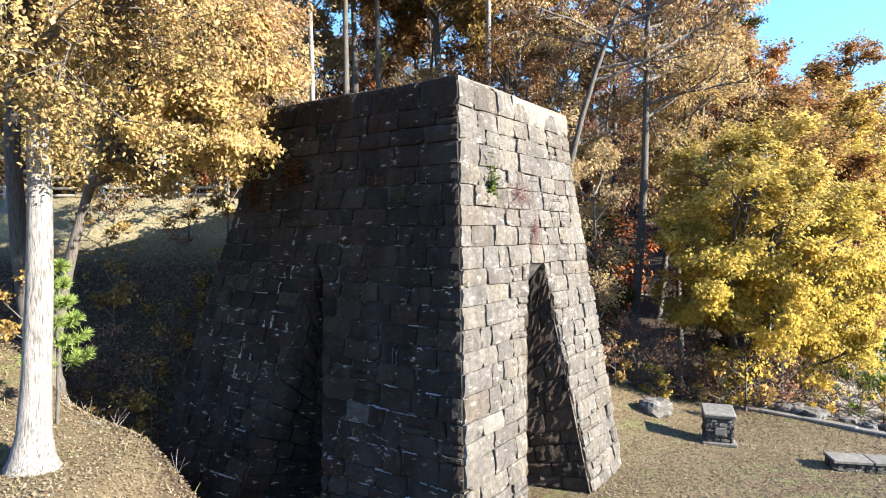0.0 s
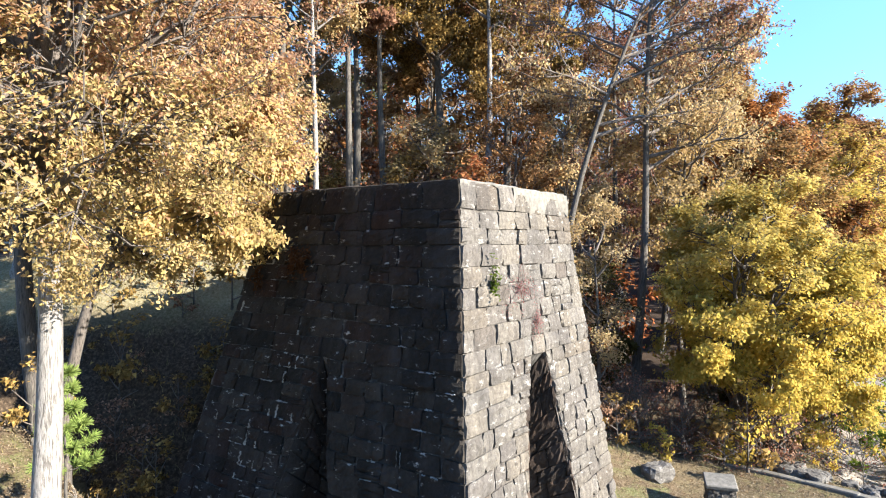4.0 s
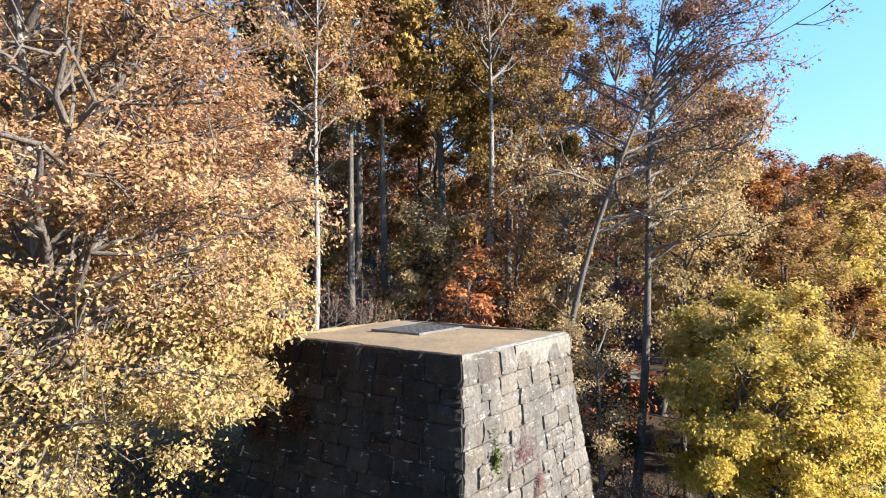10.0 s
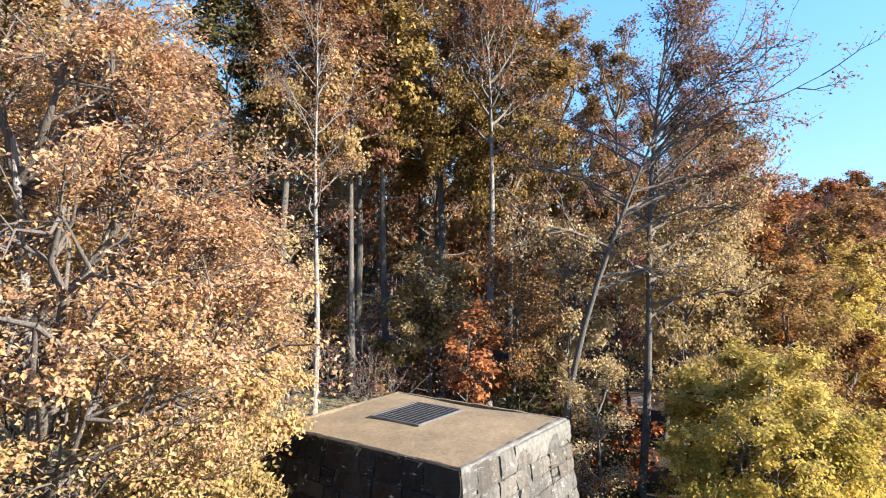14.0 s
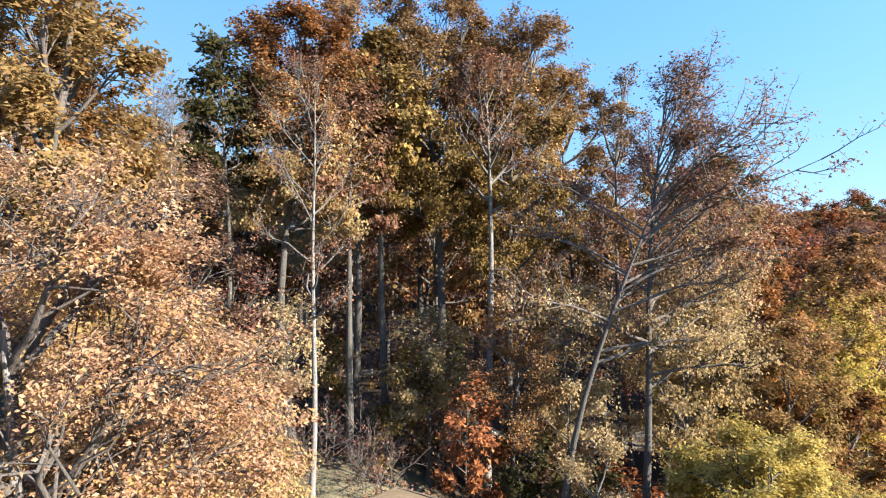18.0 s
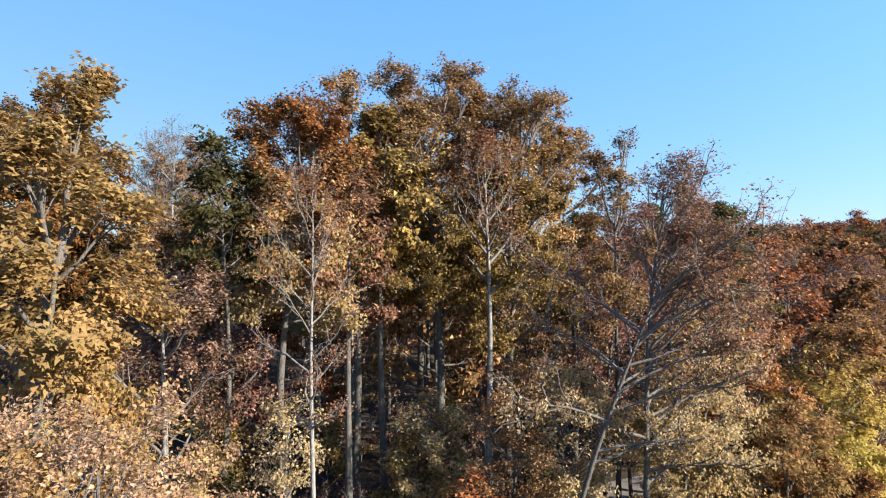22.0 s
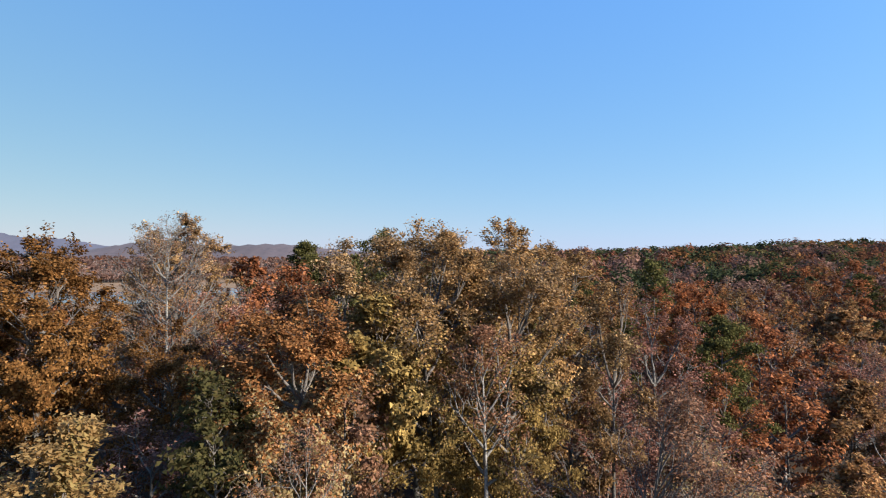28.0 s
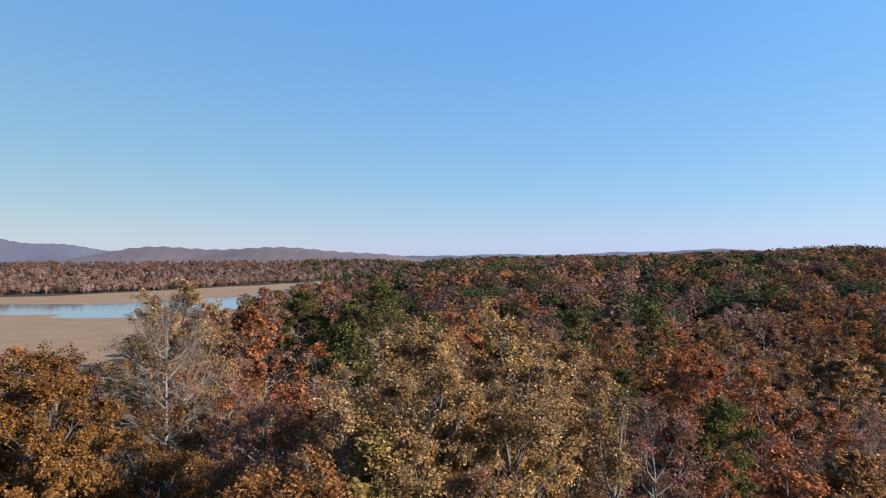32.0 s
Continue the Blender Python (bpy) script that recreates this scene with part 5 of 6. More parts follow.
broadleaf("sycamore_tree", base(-32.0, 70.0), 46, 0, 0.34, 0.3, 8.6, MAUVE_TAN, 15000, 0.15, "tall grey-limbed sycamore with fine twigs and few tan leaves", top=43.0, bark=BARK_PALE, twig=BARK_GREY, lobes=26, subs=12, twigs=8, fork=0.32, far=True, thin=0.0, gap=0.3)
broadleaf("oak_tree", base(-38.0, 86.0), 135, 0, 0.36, 0.34, 8.8, GOLDEN, 60000, 0.25, "broad golden-brown oak behind the bare sycamore", top=43.4, lobes=28, fork=0.4, gap=0.35, far=True, thin=0.2)
broadleaf("oak_tree", base(20.5, 42.5), 51, 0, 0.25, 0.3, 5.0, ORANGE, 30000, 0.19, "golden-brown oak above the shore", top=23.0, lobes=16, fork=0.35, far=True)
broadleaf("oak_tree", base(14.0, 35.6), 52, 0, 0.2, 0.35, 4.6, LIGHT_HONEY, 13000, 0.16, "thin tan-leaved oak behind the elm", top=21.5, lobes=16, fork=0.4, far=True)
broadleaf("oak_tree", base(25.5, 39.0), 53, 0, 0.22, 0.15, 4.8, ORANGE, 26000, 0.19, "gold and orange oak close to the mud shore", top=13.0, lobes=16, fork=0.25, far=True, low=(AMBER, 8.0, 2.0))
broadleaf("oak_tree", base(35.0, 53.0), 54, 0, 0.25, 0.2, 5.8, RED_ORANGE, 26000, 0.23, "orange-red oak above the shore", top=19.0, lobes=16, fork=0.3, far=True, thin=0.3)
broadleaf("oak_tree", base(-1.0, 35.6), 55, 0, 0.13, 0.3, 3.0, LIGHT_HONEY, 6000, 0.17, "young tan-gold oak on the slope", top=18.0, lobes=11, far=True)
broadleaf("oak_tree", base(7.6, 36.5), 59, 0, 0.18, 0.25, 4.0, HONEY, 10000, 0.17, "tan-gold oak on the slope", top=20.5, lobes=14, far=True)
broadleaf("oak_tree", base(19.5, 55.0), 90, 0, 0.3, 0.35, 6.0, MAUVE, 14000, 0.2, "mauve-brown oak with fine bare twigs", top=34.5, lobes=19, fork=0.4, twig=BARK_GREY, far=True)
broadleaf("oak_tree", base(33.6, 82.0), 91, 0, 0.3, 0.35, 6.0, RUST, 22000, 0.28, "russet oak in the woods", top=35.5, lobes=19, fork=0.4, far=True)
broadleaf("oak_tree", base(-35.0, 110.0), 92, 0, 0.3, 0.3, 6.5, RUST, 11000, 0.5, "rust-red oak beyond the woods", top=35.5, limbs=22, far=True)
broadleaf("oak_tree", base(-11.6, 31.0), 93, 0, 0.2, 0.68, 3.0, DULL_GREEN, 5500, 0.24, "dark green-leaved oak among gold trees", top=31.0, limbs=20, far=True)
broadleaf("maple_tree", base(46.5, 70.0), 95, 0, 0.26, 0.25, 5.4, RED_ORANGE, 14000, 0.36, "red-orange maple among bare trees", top=22.5, limbs=22, far=True, thin=0.3)
broadleaf("maple_tree", base(64.0, 100.0), 96, 0, 0.28, 0.3, 6.2, RED_ORANGE, 9000, 0.5, "red-orange maple on the far slope", top=28.0, limbs=22, far=True, thin=0.3)
broadleaf("maple_tree", base(37.0, 55.0), 97, 0, 0.22, 0.25, 4.6, RED_ORANGE, 11000, 0.32, "red-orange maple above the shore", top=19.0, limbs=20, far=True, thin=0.3)
for k, (x, y, top, r, leaf, twig, n, label) in enumerate((
        (-21.0, 44.0, 27.0, 4.6, MAUVE, BARK_GREY, 7000, "bare mauve-twigged tree among oaks"), (-25.0, 56.0, 30.0, 5.4, BROWN_GOLD, TWIG, 16000, "dull brown oak in the hollow woods"),
        (-17.0, 52.0, 30.5, 5.0, BROWN_GOLD, TWIG, 17000, "brown oak in the hollow woods"), (-19.0, 64.0, 33.0, 5.6, MAUVE, BARK_GREY, 8000, "bare mauve-twigged tree among oaks"),
        (-29.0, 63.0, 31.0, 5.6, BROWN_GOLD, TWIG, 15000, "dull brown oak in the hollow woods"), (-24.0, 74.0, 33.0, 6.0, RUST, TWIG, 16000, "rust-brown oak in the hollow woods"),
        (-14.0, 40.0, 22.0, 4.0, MAUVE, BARK_GREY, 6000, "bare mauve-twigged tree among oaks"), (-24.0, 36.0, 22.0, 4.4, MAUVE_TAN, BARK_GREY, 9000, "thin tan-leaved tree above the bank"),
        (-40.0, 58.0, 30.0, 5.8, BROWN_GOLD, TWIG, 15000, "dull brown oak in the hollow woods"), (24.0, 52.0, 24.0, 5.0, MAUVE, BARK_GREY, 8000, "bare mauve-twigged tree above the shore"),
        (27.0, 60.0, 27.0, 5.2, RUST, TWIG, 14000, "rust-brown oak above the shore"), (14.0, 52.0, 30.0, 4.8, MAUVE, BARK_GREY, 8000, "bare mauve-twigged tree behind the leaning trees"),
        (55.0, 82.0, 27.0, 6.2, MAUVE, BARK_GREY, 10000, "bare mauve-twigged tree above the shore"), (49.5, 69.0, 22.5, 5.6, RED_ORANGE, TWIG, 14000, "orange-red oak above the shore"))):
    broadleaf("oak_tree" if twig is TWIG else "bare_tree", base(x, y), 140 + k, 0, 0.26, 0.3, r, leaf, n, 0.2, label, top=top, lobes=17, twig=twig, far=True, thin=0.4)
for k, (x, y, top, leaf, label) in enumerate(((-58, 96, 29, MAUVE, "bare mauve-grey tree towards the river"), (-70, 110, 29.5, RUST, "rust-brown tree towards the river"), (-48, 92, 31, GOLDEN, "gold-tan tree towards the river"), (-62, 128, 29, MAUVE, "bare mauve-grey tree towards the river"), (-46, 116, 32, ORANGE, "orange-brown tree towards the river"), (-82, 124, 28, OCHRE, "tan-brown tree towards the river"), (-54, 78, 30, MAUVE, "bare mauve-grey tree towards the river"), (-68, 88, 28, GOLDEN, "gold-tan tree towards the river"), (-40, 134, 30.5, MAUVE, "bare mauve-grey tree towards the river"))):
    broadleaf("oak_tree", base(x, y), 170 + k, 0, 0.28, 0.25, 6.6, leaf, 7000 if leaf is MAUVE else 12000, 0.32, label, top=top, lobes=16, subs=6, twigs=4, twig=TWIG, far=True)
for k, (x, y, top, r) in enumerate(((-8.0, 30.8, 19.0, 2.4), (6.6, 33.4, 20.0, 2.6))):
    broadleaf("young_oak", base(x, y), 190 + k, 0, 0.1, 0.4, r, HONEY, 2600, 0.14, "slim young oak with sparse tan-gold leaves", top=top, lobes=12, subs=6, twig=TWIG, far=True, group="young oaks")
conifer("pine_tree", base(28.5, 62.6), 47, 30, 0.3, 0.35, 4.6, PINE, 26000, 0.26, "dark green pine among autumn trees")
conifer("pine_tree", base(-12.0, 110.0), 48, 31, 0.34, 0.5, 6.0, PINE, 16000, 0.36, "dark green pine above the autumn canopy")
conifer("pine_tree", base(-27.0, 114.0), 49, 30, 0.34, 0.5, 5.2, PINE, 16000, 0.36, "rounded dark green pine above the canopy")


def young_pine(at, seed, H, label):
    """A slim pine with whorls of upswept shoots, each a brush of long needles."""
    rng = np.random.default_rng(seed)
    at = np.array(at, float)
    ob = thing("pine_sapling", tuple(at), label, "pine tree")
    t = np.linspace(0, 1, 6)
    part("trunk", *tube(at + np.stack([0.05 * np.sin(4 * t), 0 * t, t * H - 0.2], 1), 0.045 * (1 - t) + 0.008, 7), BARK, ob, smooth=True)
    tubes, P, D = [], [], []
    for k, u in enumerate((0.40, 0.52, 0.64, 0.76, 0.88, 0.985)):
        for j in range(5):
            az = 1.256 * j + 0.7 * k + rng.uniform(-0.3, 0.3)
            L = (0.78 * (1.02 - u) + 0.14) * rng.uniform(0.8, 1.2)
            s = np.linspace(0, 1, 4)
            p = at + np.stack([np.cos(az) * L * s, np.sin(az) * L * s, H * u - 0.2 + 0.15 * L * s + 0.3 * L * s ** 2], 1)
            tubes.append(tube(p, 0.011 * (1 - 0.7 * s) + 0.003, 4))
            n = 240
            q = rng.uniform(0.45, 1.05, n)
            c = np.stack([np.interp(q, s, p[:, i]) for i in range(3)], 1)
            d = rng.normal(0, 0.8, (n, 3)) + (p[3] - p[1]) / np.linalg.norm(p[3] - p[1]) * 1.0
            P.append(c)
            D.append(d / np.linalg.norm(d, axis=1, keepdims=True))
    part("branching", *join(tubes), BARK, ob, smooth=True)
    P, D = np.concatenate(P), np.concatenate(D)
    L = rng.uniform(0.14, 0.24, (len(P), 1))
    s = np.cross(D, rng.normal(size=P.shape))
    s *= 0.012 / np.linalg.norm(s, axis=1, keepdims=True)
    V = np.stack([P - s, P + s, P + D * L + s * 0.3, P + D * L - s * 0.3], 1).reshape(-1, 3)
    part("needles", V, np.arange(len(V)).reshape(-1, 4), PINE_BRIGHT, ob)


young_pine(base(-9.05, 14.2), 50, 7.1 - gh(-9.05, 14.2), "bright green young pine behind the oak trunk")

# young growth under the tall trees
young = [broadleaf("sapling", base(1.2, 32.0), 56, 7.5, 0.06, 0.15, 2.3, RUST, 1900, 0.23, "rust-leaved sapling under the tall trees", limbs=14, subs=3, twigs=3, group="saplings", fine=False, far=True),
         broadleaf("sapling", base(6.4, 34.0), 57, 7.0, 0.06, 0.12, 2.2, TAN, 1500, 0.21, "tan-leaved sapling under the tall trees", limbs=14, subs=3, twigs=3, group="saplings", fine=False, far=True),
         broadleaf("sapling", base(-2.4, 35.4), 58, 6.5, 0.06, 0.12, 2.2, OLIVE, 1900, 0.22, "olive-leaved sapling under the tall trees", limbs=14, subs=3, twigs=3, group="saplings", fine=False, far=True),
         broadleaf("sapling", base(3.9, 33.0), 94, 7.2, 0.06, 0.12, 2.2, DULL_GREEN, 1900, 0.22, "green-leaved sapling under the tall trees", limbs=14, subs=3, twigs=3, group="saplings", fine=False, far=True)]
rng = np.random.default_rng(31)
for k in range(38):
    y = rng.uniform(29, 60)
    x = rng.uniform(-0.4, 0.55) * y
    if abs(x + 6) < 2.5 and y < 33 or height(x, y) < 0 or (abs(y - 66) < 4) or (y < 36 and -4.5 < x < 1.0):
        continue
    s = rng.uniform(0.6, 1.25)
    copy_thing(young[rng.choice(4, p=(0.32, 0.26, 0.20, 0.22))], pose(x, y, gh(x, y) - 0.05, 0, 0, rng.uniform(0, 360)) @ Matrix.Diagonal((s, s, s, 1)))

# woods: a few trees of each kind, copied over the slopes
KINDS = [(OCHRE, BARK, 0.45), (ORANGE, BARK, 0.45), (RUST, BARK, 0.45), (MAUVE, BARK, 0.36), (TAN, BARK_PALE, 0.36), (OLIVE, BARK, 0.45), (GOLDEN, BARK, 0.45)]
moulds = []
for i, (leaf, bark, size) in enumerate(KINDS):
    kind = ("golden-brown", "orange-brown", "rust-red", "bare mauve-grey", "thin tan-leaved", "olive-green", "gold and tan")[i]
    moulds.append(broadleaf("woodland_tree", base((-2, 33, 42, -22, 9, 21, 15)[i], 72 + 5 * (i % 3)), 60 + i, 25, 0.26, 0.26, 6.6, leaf, twig=(BARK_GREY if i == 3 else TWIG), count=(3200, 3200, 3200, 1300, 2200, 3200, 3200)[i], size=size * 0.92, label=kind + " woodland tree among many others", bark=bark, lobes=13, fork=0.4, subs=5, twigs=4, fine=i in (3, 4), group="woodland trees", spread=0.5, clump=0.3, far=True, thin=0.5, pad=2.2))
moulds.append(conifer("woodland_pine", base(40, 118), 70, 26, 0.3, 0.4, 5.0, PINE, 5200, 0.48, "dark green woodland pine", group="woodland pines"))
taken = [(o.location.x, o.location.y) for o in scene.objects if o.parent is None and o.name.split(".")[0].endswith(("tree", "pine"))]
rng = np.random.default_rng(77)


def open_land(x, y):
    a = x / max(y, 1)
    near, far = river_edges(a)
    if a < -0.11 and near - 45 < y < far + 30:
        return False
    return height(x, y) > -0.5


made, tries = 0, 0
while made < 165 and tries < 9000:
    tries += 1
    y = 46 + 106 * rng.random()
    x = rng.uniform(-0.9, 0.9) * y
    if not open_land(x, y) or (y > 57 and y < 71 and -40 < x < 24 and rng.random() < 0.7):
        continue
    if min((x - a) ** 2 + (y - c) ** 2 for a, c in taken) < (5.0 + 0.014 * y) ** 2:
        continue
    taken.append((x, y))
    right = smooth_step(x / y, 0.05, 0.55)
    p = np.array((0.10, 0.15, 0.14 + 0.1 * right, 0.30, 0.14, 0.06, 0.04, 0.02 + 0.03 * right + (0.3 if 98 < y < 130 and x > -45 else 0)))
    if y < 85 and -0.75 < x / y < -0.12:
        p[3] += 2.0
    if y < 85 and x / y > 0.24:
        p[3] += 0.6
        p[2] += 0.1
    src = moulds[rng.choice(8, p=p / p.sum())]
    s = rng.uniform(0.72, 1.05) * (1.0 if y > 60 else 0.9) * (0.95 if x > 0.42 * y else 1)
    copy_thing(src, pose(x, y, gh(x, y) - 0.1, 0, 0, rng.uniform(0, 360)) @ Matrix.Diagonal((s * rng.uniform(0.9, 1.15), s * rng.uniform(0.9, 1.15), s, 1)))
    made += 1


def far_wood(name, spots, leaf, label, quads, size, rng, sit=0.6):
    """A far stand: clumped crowns of leaf tufts over dark stems, one mesh."""
    out, ways, stems = [], [], []
    for x, y, z, h, r in spots:
        lobes = rng.normal(0, 1, (7, 3))
        lobes /= np.linalg.norm(lobes, axis=1, keepdims=True)
        lobes = lobes * rng.uniform(0.2, 0.55, (7, 1)) * (r, r, h * 0.26) + (x, y, z + h * sit)
        k = rng.integers(0, 7, quads)
        v = rng.normal(size=(quads, 3))
        v[:, 2] = np.where(v[:, 2] < -0.5, -v[:, 2], v[:, 2])
        v /= np.linalg.norm(v, axis=1, keepdims=True)
        out.append(lobes[k] + v * rng.uniform(0.6, 1.0, (quads, 1)) * (r * 0.62, r * 0.62, h * 0.21))
        ways.append(2.3 * v)
        stems.append(tube([(x, y, z - 1), (x, y, z + h * 0.75)], (0.3, 0.1), 3))
    V, F = leaf_tris(np.concatenate(out), size, rng, up=0.3, outward=np.concatenate(ways))
    tagged(new(name, mesh_of(name, V, F, leaf)), label, "woods", kind="stuff")
    V, F = join(stems)
    tagged(new(name + "_stems", mesh_of(name + "_stems", V, F, BARK_DARK)), "stems under " + label, "woods", kind="stuff")


def scatter(n, y0, y1, keep, rng, power=1.5, wide=0.86):
    out = []
    for _ in range(60 * n):
        y = y0 + (y1 - y0) * rng.random() ** power
        x = rng.uniform(-wide, wide) * y
        if open_land(x, y) and keep(x, y):
            h = rng.uniform(15, 24) * (0.85 if x < -45 and y < 400 else 1)
            out.append((x, y, gh(x, y), h, h * rng.uniform(0.26, 0.38)))
            if len(out) >= n:
                break
    return out


for leaf, share, label in ((FAR_ORANGE, 0.08, "orange-brown autumn canopy"), (FAR_RUST, 0.17, "rust-brown autumn canopy"), (FAR_MAUVE, 0.42, "bare mauve-grey canopy"), (FAR_OCHRE, 0.07, "golden-brown canopy"), (FAR_PINE, 0.26, "dark green pine canopy"), (FAR_OLIVE, 0.06, "olive-green canopy")):
    pine = leaf is FAR_PINE
    far_wood("near_woods", scatter(int(720 * share), 140, 270, lambda x, y: not pine or (x > -40 and rng.random() < 0.5 and y > 165), rng, 1.0), leaf, label, 440, 0.9, rng, 0.55)
    far_wood("far_woods", scatter(int(2100 * share * (1.5 if pine else 1)), 260, 640, lambda x, y: not pine or (x > -60 and y + 0.3 * x > 320), rng, 1.2), leaf, label + " far off", 150, 1.7, rng, 0.55)
for leaf, n, label in ((FAR_MAUVE, 1400, "mauve-brown woods in the distance"), (FAR_OLIVE, 300, "dull green woods in the distance"), (FAR_PINE, 1000, "dark pine woods in the distance"), (FAR_RUST, 250, "russet woods in the distance")):
    far_wood("distant_woods", scatter(n, 620, 2400, lambda x, y: x > -0.24 * y or leaf in (FAR_MAUVE, FAR_RUST), rng, 1.1), leaf, label, 48, 4.0, rng, 0.42)
# a close row of trees along the far bank
spots = []
for a in np.tile(np.linspace(-0.76, -0.14, 280), 3) + rng.normal(0, 0.002, 840):
    y = river_edges(a)[1] + 32 + 330 * rng.random() ** 2
    h = rng.uniform(15, 22)
    spots.append((a * y, y, gh(a * y, y), h, h * 0.3))
far_wood("river_bank_woods", spots[::2], FAR_HAZED, "bare riverside woods on the far bank, paled by painted haze", 170, 1.6, rng, 0.32)
far_wood("river_bank_woods", spots[1::2], FAR_MAUVE, "mauve-brown riverside woods on the far bank", 170, 1.6, rng, 0.32)

# ---- things on the lawn ----
rng = np.random.default_rng(3)


def rubble_block(c, size, rz, rng, rough=0.06, n=3):
    """A rough rock: a subdivided box with its vertices pushed about."""
    bm = bmesh.new()
    bmesh.ops.create_cube(bm, size=1)
    bmesh.ops.subdivide_edges(bm, edges=bm.edges[:], cuts=n, use_grid_fill=True)
    bmesh.ops.scale(bm, verts=bm.verts[:], vec=size)
    m = np.array(Euler((0, 0, radians(rz))).to_matrix())
    V = []
    for v in bm.verts:
        p = np.array(v.co)
        k = 1 - 0.10 * (np.abs(p / np.array(size)) > 0.49).sum()
        V.append(p * (1 if k > 0.85 else k + 0.06) + np.array(noise.noise_vector(Vector(p * 2.3) + Vector(tuple(rng.uniform(0, 9, 1)) * 3))) * rough)
    F = [[v.index for v in f.verts] for f in bm.faces]
    bm.free()
    return np.array(V) @ m.T + np.asarray(c), np.array(F)


# the stone marker with its sloping cap
mx, my = 10.0, 22.0
mz = gh(mx, my)
mrz = -16
marker = thing("stone_marker", (mx, my, mz), "squat fieldstone marker with sloping concrete cap and plaque", "monument")
part("plinth", *slab((mx, my, mz + 0.04), (1.16, 0.98, 0.14), mrz, 0.03), CONCRETE, marker)
part("core", *slab((mx, my, mz + 0.55), (0.9, 0.74, 0.95), mrz, 0.03), MORTAR, marker)
rot = np.array(Euler((0, 0, radians(mrz))).to_matrix())
for face, (nx, ny, wide) in enumerate(((0, -1, 0.94), (-1, 0, 0.78), (1, 0, 0.78), (0, 1, 0.94))):
    z = 0.12
    while z < 0.98:
        dz = rng.uniform(0.13, 0.24)
        s = -wide / 2
        while s < wide / 2 - 0.05:
            ds = min(rng.uniform(0.16, 0.36), wide / 2 - s)
            n3, t3 = np.array((nx, ny, 0.0)), np.array((-ny, nx, 0.0))
            off = n3 * (0.38 if face in (0, 3) else 0.46)
            q = [off + t3 * s + (0, 0, z), off + t3 * (s + ds) + (0, 0, z), off + t3 * (s + ds) + (0, 0, min(z + dz, 1.05)), off + t3 * s + (0, 0, min(z + dz, 1.05))]
            V, F = block(*q, rng, rng.uniform(0.02, 0.06), 0.012, 0.05, 2, 2)
            part("stone", V @ rot.T + (mx, my, mz), F, RUBBLE, marker)
            s += ds
        z += dz
part("cap", *slab((mx, my, mz + 1.13), (1.08, 0.92, 0.15), mrz, 0.03, (12, 0)), CONCRETE, marker)
pq = np.array((0.02, -0.465, 0.52)) @ rot.T + (mx, my, mz)
part("plaque", *slab(pq, (0.36, 0.05, 0.26), mrz, 0.01), PLAQUE, marker)

V, F = rubble_block((8.55, 24.4, gh(8.55, 24.4) + 0.2), (1.25, 0.9, 0.75), 28, rng, 0.12)
boulder = tagged(new("boulder", mesh_of("boulder", V - (8.55, 24.4, 0), F, BOULDER)), "pale grey angular boulder on the leafy lawn", "rock")
boulder.location = (8.55, 24.4, 0)

# low stone wall beside the lawn
wx, wy, wz, wrz = 14.9, 19.3, gh(14.9, 19.3), -11
low = thing("low_stone_wall", (wx, wy, wz), "low dark fieldstone wall with flat concrete top", "wall")
part("core", *slab((wx, wy, wz + 0.14), (4.6, 0.62, 0.3), wrz, 0.02), MORTAR, low)
rot = np.array(Euler((0, 0, radians(wrz))).to_matrix())
for r in range(2):
    s = -2.36
    while s < 2.3:
        ds = rng.uniform(0.22, 0.5)
        e = min(s + ds, 2.36)
        q = [(s, -0.34, 0.0 + r * 0.15), (e, -0.34, 0.0 + r * 0.15), (e, -0.34, 0.15 + r * 0.15), (s, -0.34, 0.15 + r * 0.15)]
        V, F = block(*q, rng, rng.uniform(0.02, 0.06), 0.012, 0.06, 2, 2)
        part("stone", V @ rot.T + (wx, wy, wz), F, RUBBLE, low)
        s += ds
for k in range(2):
    q = [(-2.33, 0.33 - k * 0.33, 0.02), (-2.33, -k * 0.33, 0.02), (-2.33, -k * 0.33, 0.3), (-2.33, 0.33 - k * 0.33, 0.3)]
    V, F = block(*q, rng, 0.04, 0.012, 0.06, 2, 2)
    part("stone", V @ rot.T + (wx, wy, wz), F, RUBBLE, low)
for k in range(4):
    c = np.array((-1.77 + k * 1.18, 0, 0.34)) @ rot.T + (wx, wy, wz)
    part("capstone", *slab(c, (1.16, 0.82, 0.11), wrz + rng.uniform(-1, 1), 0.02), CONCRETE, low)

